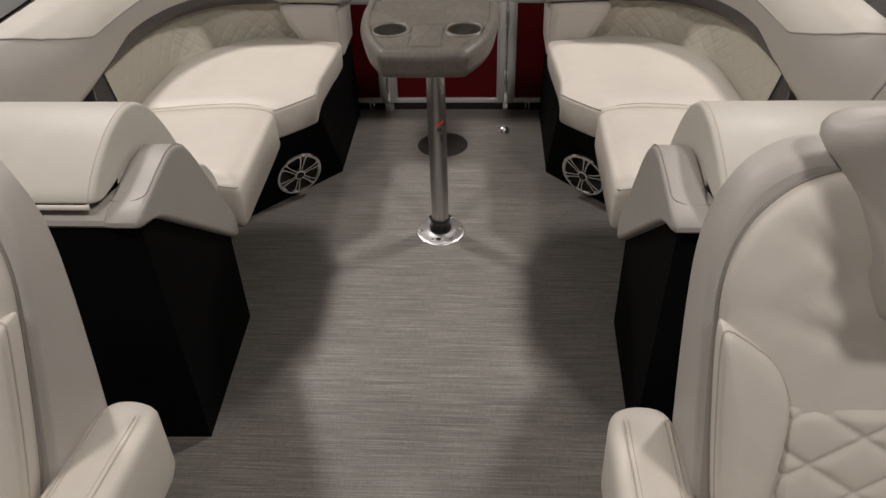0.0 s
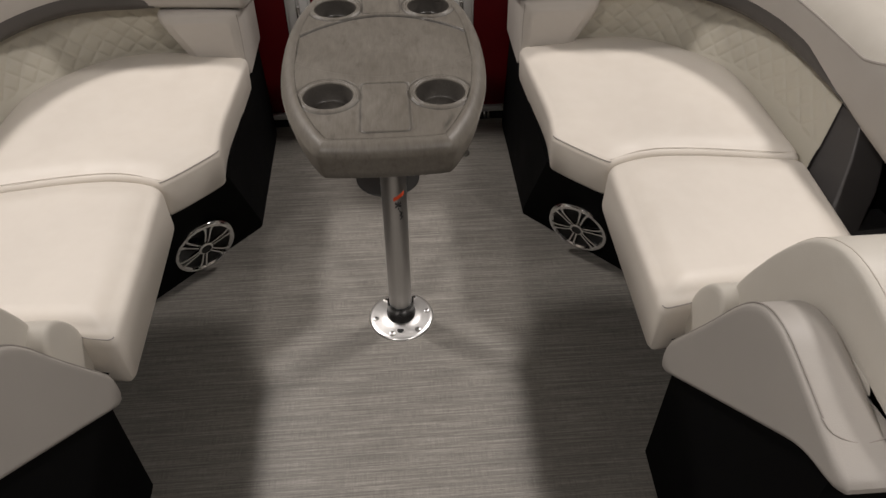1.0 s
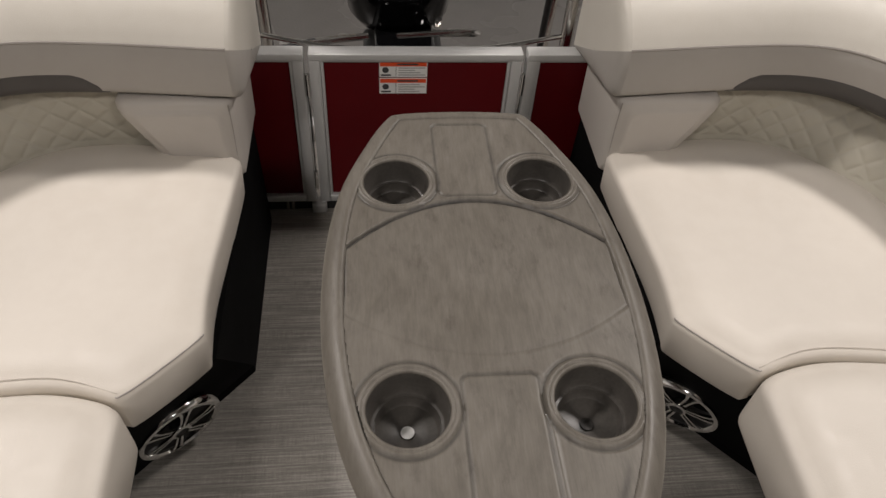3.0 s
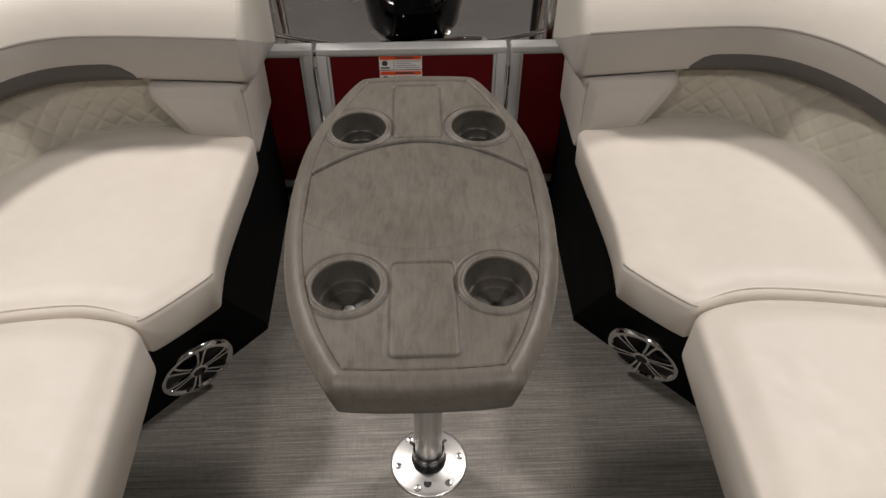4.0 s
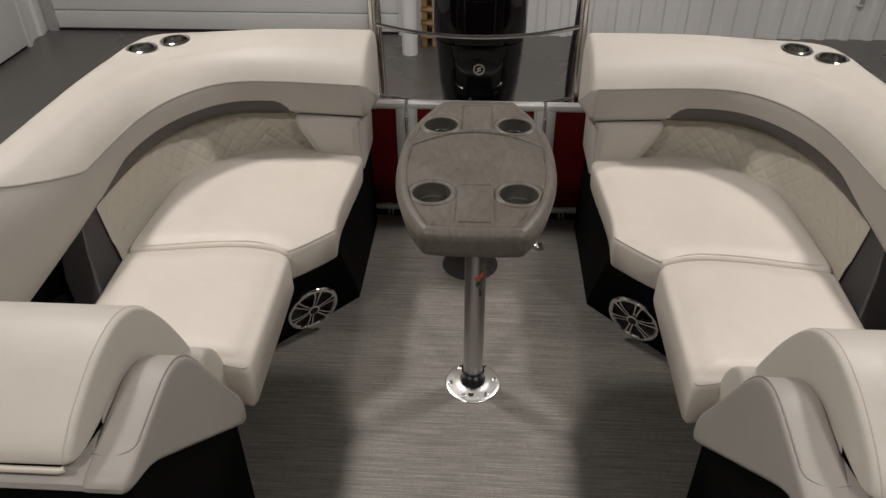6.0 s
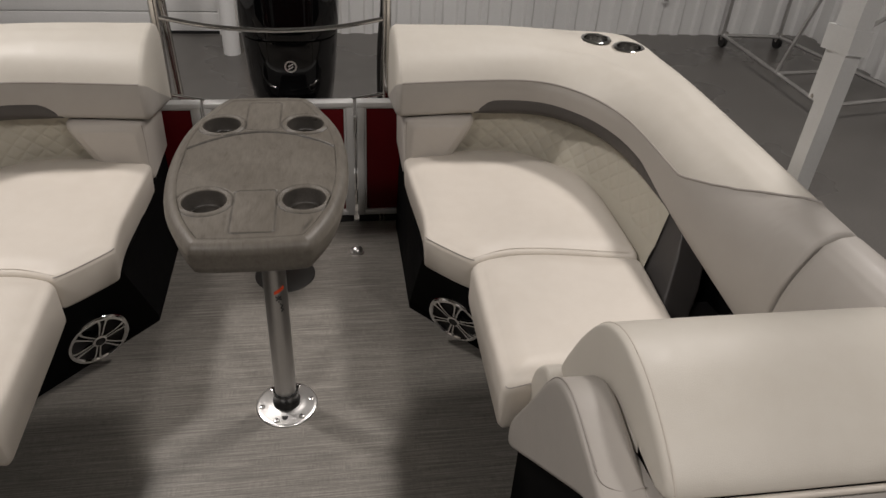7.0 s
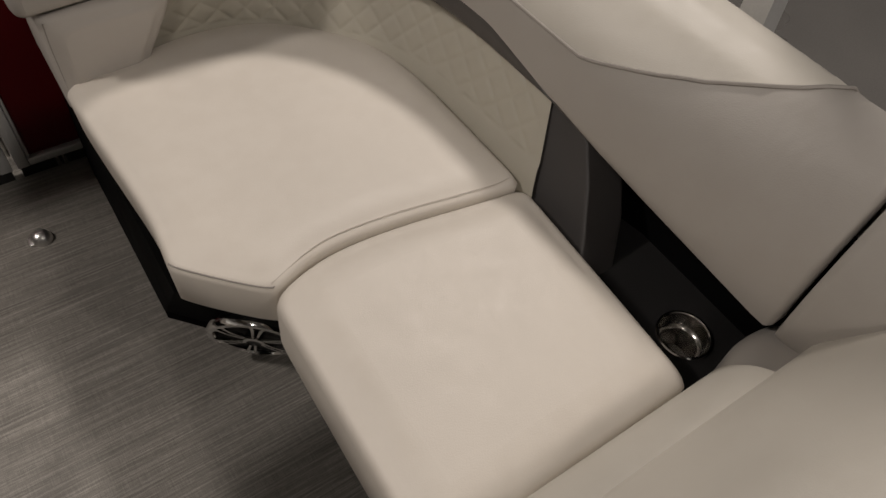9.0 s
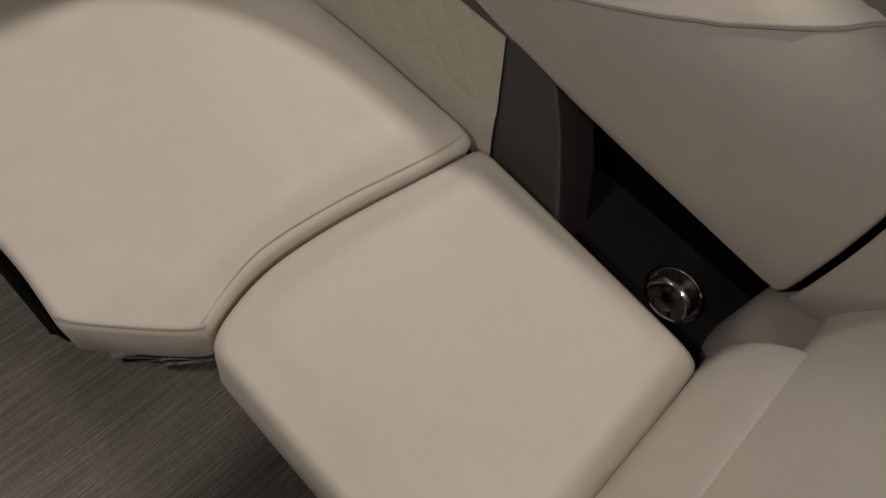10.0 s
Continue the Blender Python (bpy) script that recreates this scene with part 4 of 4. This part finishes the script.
step = 0.0015
bm = bmesh.new()
grime_shade = bm.verts.layers.float.new("grime_shade")
grid = {}
ring = field_edge + field_edge[:1]
for i in range(int(0.39 / step) + 1):
    x = TX - 0.195 + step * i
    cuts = [p.y + (q.y - p.y) * (x - p.x) / (q.x - p.x) for p, q in zip(ring, ring[1:]) if (p.x > x) != (q.x > x)]
    if not cuts:
        continue
    y0, y1 = min(cuts), max(cuts)
    for j in range(int(0.66 / step) + 1):
        y = 1.70 + step * j
        if not y0 < y < y1 or any(math.hypot(x - wx, y - wy) < WELL_R for wx, wy in WELLS):
            continue
        h, dirt_shade = top_relief(x - TX, y)
        v = bm.verts.new((x, y, TOP - 0.0022 + h))
        edge = min(y1 - y, y - y0)
        smear = 0.9 * math.exp(-(((x - TX) - 0.098 - 0.42 * (y - 1.752)) / 0.004) ** 2 - ((y - 1.768) / 0.022) ** 2)
        v[grime_shade] = dirt_shade + smear + 0.7 * math.exp(-(edge / 0.0030) ** 2)
        grid[i, j] = v
for (i, j), v in grid.items():
    q = [grid.get(k) for k in ((i, j), (i + 1, j), (i + 1, j + 1), (i, j + 1))]
    if all(q):
        bm.faces.new(q)
part("table_top", bm, WOOD, table, "", 80)
for wx, wy in WELLS:
    w = part("cup_well", lathe([(WELL_R - 0.001, -0.0035), (WELL_R - 0.002, -0.007), (WELL_R - 0.003, -0.033), (0.0385, -0.036), (0.0355, -0.0365), (0.0345, -0.047), (0.032, -0.050), (0.014, -0.051), (0.0095, -0.0525), (0.0, -0.0525)], (wx, wy, TOP), 48), WELL, table, "moulded cup well with its shade put into the colour", 40)
    part("lip", lathe([(WELL_R + 0.0045, -0.0022), (WELL_R + 0.003, -0.0004), (WELL_R + 0.0012, -0.0004), (WELL_R - 0.0005, -0.0018), (WELL_R - 0.001, -0.0042)], (wx, wy, TOP), 48), WOOD, w, "", 60)
    # white disc paints light coming through the near left drain; the others are dark
    part("drain", lathe([(0.0, 0.0), (0.0075, 0.0), (0.0075, 0.0012), (0.0, 0.0012)], (wx, wy, TOP - 0.0522), 16), PAPER if wx < 0 and wy < 2 else GROOVE, w)
PX, PY = 0.010, 2.046
part("post", lathe([(0.0, 0.05), (0.0295, 0.05), (0.0285, 0.7), (0.0275, TOP - 0.06), (0.0, TOP - 0.06)], (PX, PY, 0), 32), ALLOY, table, "brushed aluminium post")
part("top_socket", lathe([(0.0, TOP - 0.10), (0.036, TOP - 0.10), (0.045, TOP - 0.08), (0.09, TOP - 0.068), (0.0, TOP - 0.068)], (PX, PY, 0), 32), RUBBER, table)
part("collar", lathe([(0.0, 0.01), (0.037, 0.01), (0.038, 0.022), (0.034, 0.028), (0.033, 0.05), (0.035, 0.054), (0.034, 0.062), (0.0, 0.062)], (PX, PY, 0), 32), COLLAR, table, "glossy black collar")
plate = part("base_plate", lathe([(0.0, 0.013), (0.038, 0.013), (0.046, 0.0105), (0.056, 0.0082), (0.074, 0.0064), (0.0815, 0.005), (0.0845, 0.003), (0.0855, 0.0), (0.0, 0.0)], (PX, PY, 0), 56), PLATE, table, "polished steel base plate")
for k in range(6):
    a = radians(60 * k + 8)
    x, y = PX + 0.068 * math.cos(a), PY + 0.068 * math.sin(a)
    part("screw", lathe([(0.0085, -0.001), (0.008, 0.001), (0.0068, 0.0032), (0.0036, 0.0044), (0.0, 0.0046)], (x, y, 0.0068), 16), PLATE, plate)
    slot = box(-0.0045, -0.001, 0.0, 0.0045, 0.001, 0.0006)
    slot.transform(Matrix.Translation((x, y, 0.0112)) @ Matrix.Rotation(radians(25 + 47 * k), 4, "Z"))
    part("screw_slot", slot, RUBBER, plate)
part("drain_hole", lathe([(0.0, 0.0), (0.0085, 0.0), (0.0085, 0.0012), (0.0, 0.0012)], (PX - 0.004, PY - 0.055, 0.0082), 16), RUBBER, plate)
for a in (radians(150), radians(35)):
    d = Vector((math.cos(a), math.sin(a), 0))
    part("set_screw", tube([Vector((PX, PY, 0.045)) + d * 0.033, Vector((PX, PY, 0.047)) + d * 0.047], 0.0036), CHROME, table)


def wrap_mark(a0, a1, z0, z1, r, slant=0.0):
    rows = []
    for k in range(9):
        a = radians(a0 + (a1 - a0) * k / 8)
        up = slant * (k / 8 - 0.5)
        rows.append([(PX + r * math.cos(a), PY + r * math.sin(a), z0 + up), (PX + r * math.cos(a), PY + r * math.sin(a), z1 + up)])
    back = [[(PX + (x - PX) * 0.98, PY + (y - PY) * 0.98, z) for x, y, z in r2] for r2 in rows]
    return loft([[Vector(a), Vector(b), Vector(d), Vector(c)] for (a, b), (c, d) in zip(rows, back)])


part("orange_mark", wrap_mark(266, 318, 0.426, 0.436, 0.0297, 0.012), ORANGE, table, "orange swipe of paint on the post")
for a0, a1, z, sl in ((272, 300, 0.405, 0.012), (272, 300, 0.405, -0.012), (283, 289, 0.395, 0.002), (283, 289, 0.404, 0.002), (283, 289, 0.412, 0.002), (289, 303, 0.383, -0.012), (291, 305, 0.377, 0.008), (294, 306, 0.370, -0.006), (293, 303, 0.364, 0.004)):
    part("ink_mark", wrap_mark(a0, a1, z, z + 0.0058, 0.0299, sl), INK, table)

# ---- things on the deck ----
cover = thing("deck_plate", "round black deck plate flush in the flooring", "deck plate", (-0.014, 2.655, 0))
part("disc", lathe([(0.0, 0.004), (0.098, 0.004), (0.102, 0.002), (0.103, 0.0), (0.0, 0.0)], (-0.014, 2.655, 0), 48), surface("dark_deck_plate", (0.03, 0.029, 0.027), 0.5, vary=0.2, grain=400, grain_bump=0.15), cover)
vent = thing("deck_fitting", "small chrome dome fitting screwed to the deck", "fitting", (0.24, 2.77, 0))
part("dome", lathe([(0.0, 0.024), (0.008, 0.0235), (0.016, 0.019), (0.021, 0.01), (0.023, 0.0), (0.0, 0.0)], (0.24, 2.77, 0), 24), PLATE, vent)
part("flange", box(0.213, 2.757, 0.0, 0.245, 2.783, 0.006, 0.002), PLATE, vent)


# ---- helm chairs ----
def helm_chair(sx, cx, reach):
    c = thing("helm_chair", "cream and grey swivel helm chair with quilted backrest and armrests", "chair", (sx * cx, 0.5, 0), "helm chairs")
    LEAN_Y = 0.3       # slope of the back

    def X(x, y, z):
        return Vector((sx * x, y, z))

    def on_back(u, z, depth):
        """Point of the backrest: u across, z up, depth towards the sitter."""
        h = (z - 0.87) * (1.12 if z > 0.87 else 1.28)
        return X(cx + u * (1 + 0.33 * (z - 0.87)), 0.68 + h * LEAN_Y - depth, 0.87 + h)

    def both(half):
        return ccw([Vector((p.x, p.y)) for p in rounded([(-u, z) for u, z in half] + [(u, z) for u, z in half[::-1]], 2)])

    def slab(outline, steps):
        mid = sum(outline, Vector((0, 0))) / len(outline)
        return [[on_back(mid.x + (p.x - mid.x) * q, mid.y + (p.y - mid.y) * q, dp) for p in outline] for q, dp in steps]
    shell = both([(0.25, 0.44), (0.262, 0.5), (0.266, 0.6), (0.267, 0.68), (0.267, 0.76), (0.265, 0.86), (0.259, 0.93), (0.246, 0.98), (0.222, 1.018), (0.185, 1.042), (0.14, 1.052)])
    # deep at the arms, thin at the top: the rear face stands nearly upright
    mid = sum(shell, Vector((0, 0))) / len(shell)
    rings = []
    for q, f, dp in ((0.8, 1.0, 0.0), (0.94, 0.99, 0.0), (0.985, 0.95, 0.0), (1.0, 0.85, 0.0), (1.0, 0.4, 0.0), (1.0, 0.0, 0.0), (0.992, 0.0, 0.007), (0.96, 0.0, 0.012)):
        ring = []
        for p in shell:
            w = mid + (p - mid) * q
            front = on_back(w.x, w.y, dp)
            ring.append(front + Vector((0, f * max(0.045, 0.760 + 0.06 * (front.z - 0.87) - front.y), 0)))
        rings.append(ring)
    part("back_shell", loft(rings), GREYB, c, "light grey back shell", 50)
    inn = both([(0.19, 0.50), (0.21, 0.56), (0.24, 0.66), (0.248, 0.73), (0.249, 0.88), (0.245, 0.925), (0.23, 0.966), (0.205, 1.0), (0.16, 1.03), (0.10, 1.04)])
    m = sum(inn, Vector((0, 0))) / len(inn)
    creases = ((-0.115, 0.955, -0.55, 0.008), (-0.14, 0.925, 0.35, 0.006), (-0.11, 0.875, -0.25, 0.007), (0.12, 0.95, 0.5, 0.008), (0.13, 0.89, -0.2, 0.007))
    rings = []
    for q, dp in ((1.0, 0.004), (1.0, 0.014), (0.993, 0.022), (0.975, 0.029), (0.94, 0.034), (0.89, 0.037), (0.83, 0.039), (0.77, 0.041), (0.7, 0.042), (0.62, 0.043), (0.54, 0.044), (0.45, 0.044), (0.35, 0.044), (0.2, 0.044)):
        ring = []
        for p in even(inn, 0.012):
            w = m + (p - m) * q
            deep = dp
            if q < 0.97:
                for cu, cz, slope, amp in creases:
                    off = (w.y - cz) - slope * (w.x - cu)
                    deep -= amp * math.exp(-(off / 0.012) ** 2 - ((w.x - cu) / 0.06) ** 2) - 0.6 * amp * math.exp(-((off - 0.022) / 0.018) ** 2 - ((w.x - cu) / 0.07) ** 2)
            ring.append(on_back(w.x, w.y, deep))
        rings.append(ring)
    part("backrest", loft(rings), CREAM, c, "cream creased backrest", 70)
    part("seam", tube([on_back(p.x, p.y, 0.013) for p in inn], 0.0028, True, 6), PIPE, c)
    # side wings and quilted middle
    for s in (-1, 1):
        wing = ccw([Vector((p.x, p.y)) for p in rounded([(s * 0.2, 0.50), (s * 0.215, 0.56), (s * 0.242, 0.66), (s * 0.25, 0.75), (s * 0.252, 0.875), (s * 0.245, 0.886), (s * 0.221, 0.872), (s * 0.186, 0.852), (s * 0.167, 0.825), (s * 0.162, 0.80), (s * 0.166, 0.76), (s * 0.178, 0.70), (s * 0.19, 0.6), (s * 0.19, 0.50)], 2)])
        wg = part("wing", loft(slab(wing, ((1.0, 0.02), (1.0, 0.042), (0.985, 0.048), (0.95, 0.053), (0.85, 0.057), (0.4, 0.060)))), CREAM, c, "", 60)
        part("seam", tube([on_back(p.x, p.y, 0.043) for p in wing], 0.0014, True, 6), PIPEC, wg)
    rows = []
    for i in range(121):
        u = -0.18 + 0.36 * i / 120
        row = []
        for k in range(121):
            z = 0.50 + 0.318 * k / 120
            f1, f2 = (u / 0.13 + z / 0.062) % 1.0, (u / 0.13 - z / 0.062) % 1.0
            g = min(min(f1, 1 - f1), min(f2, 1 - f2))
            edge = min(1.0, 14 * min(i, 120 - i, k, 120 - k) / 120)
            row.append(on_back(u, z, 0.034 + (0.010 + 0.0065 * (1 - math.exp(-g * 10))) * edge))
        rows.append(row)
    part("quilted_panel", quad_grid(rows)[0], CREAM, c, "cream panel stitched in diamonds", 80)
    # headrest: grey block with a cream face
    hb = both([(0.075, 0.885), (0.09, 0.91), (0.11, 1.0), (0.13, 1.04), (0.153, 1.06), (0.158, 1.076), (0.145, 1.09), (0.11, 1.096)])
    hf = both([(0.06, 0.925), (0.076, 0.935), (0.098, 1.03), (0.114, 1.095), (0.11, 1.122), (0.09, 1.13)])
    hf_mid = sum(hf, Vector((0, 0))) / len(hf)
    count = len(even(hb, 0.012))
    hb, hf = even(hb, n=count), even(hf, n=count)
    first = min(range(count), key=lambda j: (abs(hf[j].x) if hf[j].y < hf_mid.y else 9))
    hf = hf[first:] + hf[:first]
    hm = sum(hb, Vector((0, 0))) / count
    first = min(range(count), key=lambda j: (abs(hb[j].x) if hb[j].y < hm.y else 9))
    hb = hb[first:] + hb[:first]
    rings = [[on_back(hm.x + (p.x - hm.x) * q, hm.y + (p.y - hm.y) * q, dp) for p in hb] for q, dp in ((0.7, -0.01), (0.9, -0.006), (0.985, 0.004), (1.0, 0.016), (0.99, 0.032))]
    rings += [[on_back(p.x + (r.x - p.x) * 0.5, p.y + (r.y - p.y) * 0.5, 0.066) for p, r in zip(hb, hf)], [on_back(r.x, r.y, 0.088) for r in hf]]
    hrest = part("headrest", loft(rings), GREYB, c, "light grey headrest with a cream face", 60)
    part("face", loft([[on_back(hf_mid.x + (p.x - hf_mid.x) * q, hf_mid.y + (p.y - hf_mid.y) * q, dp) for p in hf] for q, dp in ((0.98, 0.08), (1.01, 0.09), (1.0, 0.10), (0.96, 0.108), (0.85, 0.113), (0.5, 0.117), (0.2, 0.118))]), CREAM, hrest, "cream padded face", 60)
    part("piping", tube([on_back(p.x, p.y, 0.0885) for p in hf], 0.0028, True, 6), PIPEC, hrest)
    # seat
    seat = rounded([(cx - 0.25, 0.12), (cx - 0.27, 0.16), (cx - 0.27, 0.56), (cx + 0.27, 0.56), (cx + 0.27, 0.16), (cx + 0.25, 0.12)], 2)
    part("seat", pad(seat, 0.36, 0.47, 0.03, 0.012, 0.01, sx=sx), CREAM, c, "cream seat cushion")
    # armrests
    for s in (-1, 1):
        ax = cx + s * reach
        arm = rounded([(ax - 0.05, 0.20), (ax - 0.056, 0.25), (ax - 0.054, 0.68), (ax - 0.05, 0.72), (ax - 0.035, 0.752), (ax + 0.035, 0.752), (ax + 0.05, 0.72), (ax + 0.054, 0.68), (ax + 0.056, 0.25), (ax + 0.05, 0.20)], 2)
        a = part("armrest", pad(arm, 0.47, 0.632, 0.024, 0.003, 0.006, sx=sx, deep=0.016), CREAM, c, "cream armrest")
        for o in (-0.03, 0.028):
            for q in (0.0, 0.007):
                part("stitching", tube([X(ax + o + q, 0.24, 0.6337), X(ax + o + q, 0.712, 0.6337)], 0.0009, False, 6), PIPEC, a)
        part("arm_bracket", box(sx * (ax - 0.015), 0.5, 0.36, sx * (ax + 0.015), 0.66, 0.48, 0.006), RUBBER, c)
    part("pedestal", lathe([(0.0, 0.0), (0.15, 0.0), (0.15, 0.012), (0.05, 0.03), (0.04, 0.05), (0.04, 0.33), (0.14, 0.36), (0.0, 0.36)], (sx * cx, 0.36, 0), 32), ALLOY, c, "aluminium pedestal")
    return c


helm_chair(1, 0.692, 0.295)
port_chair = helm_chair(-1, 0.69, 0.287)
port_chair.location, port_chair.rotation_euler = (-0.69, 0.515, 0), (0, 0, radians(-5))


# ---- canopy arms standing outside the bolsters ----
def canopy_arm(sx):
    c = thing("canopy_arm", "grey painted aluminium canopy arm with a sliding clip", "canopy frame", (sx * 1.27, 1.92, 0.45), "canopy arms")
    lo, hi = Vector((sx * 1.262, 1.965, 0.45)), Vector((sx * 1.43, 2.16, 2.1))

    def bar(a, b, w, d):
        ax = (b - a).normalized()
        s = ax.cross(Vector((0, 1, 0))).normalized()
        t = s.cross(ax)
        return loft([[p + s * (w * i) + t * (d * j) for i, j in ((-1, -1), (1, -1), (1, 1), (-1, 1))] for p in (a, b)])
    part("tube", bar(lo, hi, 0.020, 0.023), FRAME, c)
    off = Vector((sx * 0.004, 0.046, 0.006))
    part("inner_tube", bar(lo.lerp(hi, 0.27) + off, hi + off, 0.0145, 0.0145), FRAME, c)
    part("bolt", tube([lo.lerp(hi, 0.275) + off + Vector((-sx * 0.016, 0, 0)), lo.lerp(hi, 0.275) + off + Vector((sx * 0.016, 0, 0))], 0.0055, False, 10), CHROME, c)
    part("clip", bar(lo.lerp(hi, 0.345) + off * 0.42, lo.lerp(hi, 0.378) + off * 0.45, 0.0235, 0.048), FRAME, c)
    return c


for sx in (1, -1):
    canopy_arm(sx)

# ---- showroom clutter ----
socket = thing("wall_socket", "small white socket box low on the ribbed wall", "socket", (3.6, 7.72, -0.52))
part("box", box(3.565, 7.69, -0.56, 3.64, 7.75, -0.45, 0.006), WHITE, socket)
part("cover", box(3.58, 7.684, -0.535, 3.625, 7.69, -0.475, 0.002), PLASTIC, socket, "grey cover flap")
single("bollard", lathe([(0.0, 0.0), (0.075, 0.0), (0.075, 1.5), (0.05, 1.54), (0.0, 1.55)], (-0.69, 7.2, GROUND), 28), WHITE, "white painted pipe bollard before the wall", "bollard")
boxes = thing("pallet_stack", "small stack of brown wooden pallets against the wall", "pallet stack", (-0.47, 7.5, GROUND))
for i in range(5):
    z = GROUND + i * 0.13
    part("deck_board", box(-0.60, 7.36, z + 0.09, -0.34, 7.64, z + 0.115, 0.004), CARD, boxes)
    for x in (-0.59, -0.49, -0.39):
        part("block", box(x, 7.38, z, x + 0.05, 7.62, z + 0.09, 0.004), CARD, boxes)
cart = thing("wheeled_rack", "grey steel tube rack on black castors", "rack", (4.3, 6.6, GROUND))
G = GROUND
H = G + 0.15
for a, b in (((4.1, 7.3, H), (4.15, 5.6, H)), ((4.68, 7.25, H), (5.05, 5.75, H)), ((4.1, 7.3, H), (4.68, 7.25, H)), ((4.15, 5.6, H), (5.05, 5.75, H)), ((4.12, 6.3, H), (4.86, 6.35, H)),
             ((4.12, 6.3, H), (4.5, 6.32, G + 1.4)), ((4.86, 6.35, H), (4.5, 6.32, G + 1.4)), ((4.15, 5.6, H), (4.2, 5.62, G + 1.5)), ((4.3, 5.66, H), (4.34, 5.66, G + 1.5)), ((4.2, 5.62, G + 0.75), (4.95, 6.0, G + 0.85)), ((4.1, 7.3, H), (4.1, 7.3, G + 1.3)), ((4.68, 7.25, H), (4.68, 7.25, G + 1.3)), ((4.95, 5.75, H), (4.95, 5.75, G + 1.3))):
    part("tube", tube([a, b], 0.018), ALLOY, cart)
for x, y in ((4.16, 7.38), (4.74, 7.34), (4.2, 5.64), (5.05, 5.75)):
    part("castor", lathe([(0.0, -0.02), (0.06, -0.02), (0.065, 0.0), (0.06, 0.02), (0.0, 0.02)], (x, y, G + 0.065), 20, Euler((0, radians(90), 0)).to_matrix()), RUBBER, cart)
    part("castor_fork", box(x - 0.03, y - 0.02, G + 0.07, x + 0.03, y + 0.02, G + 0.16, 0.006), STEEL, cart)
rng = random.Random(4)
for bx, by, br, bh in ((4.92, 5.5, 0.17, 0.2), (5.12, 5.28, 0.15, 0.16)):
    rings = []
    for k in range(8):
        f = k / 7
        rad = br * math.sqrt(max(0.02, 1 - (2 * f - 0.75) ** 2 / 1.6))
        rings.append([Vector((bx + rad * (1 + 0.22 * rng.uniform(-1, 1)) * math.cos(2 * math.pi * j / 18), by + rad * (1 + 0.22 * rng.uniform(-1, 1)) * math.sin(2 * math.pi * j / 18), G + bh * f)) for j in range(18)])
    single("plastic_bag", loft(rings), PAPER, "crumpled white plastic bag on the showroom floor", "bag", "plastic bags", angle=60)
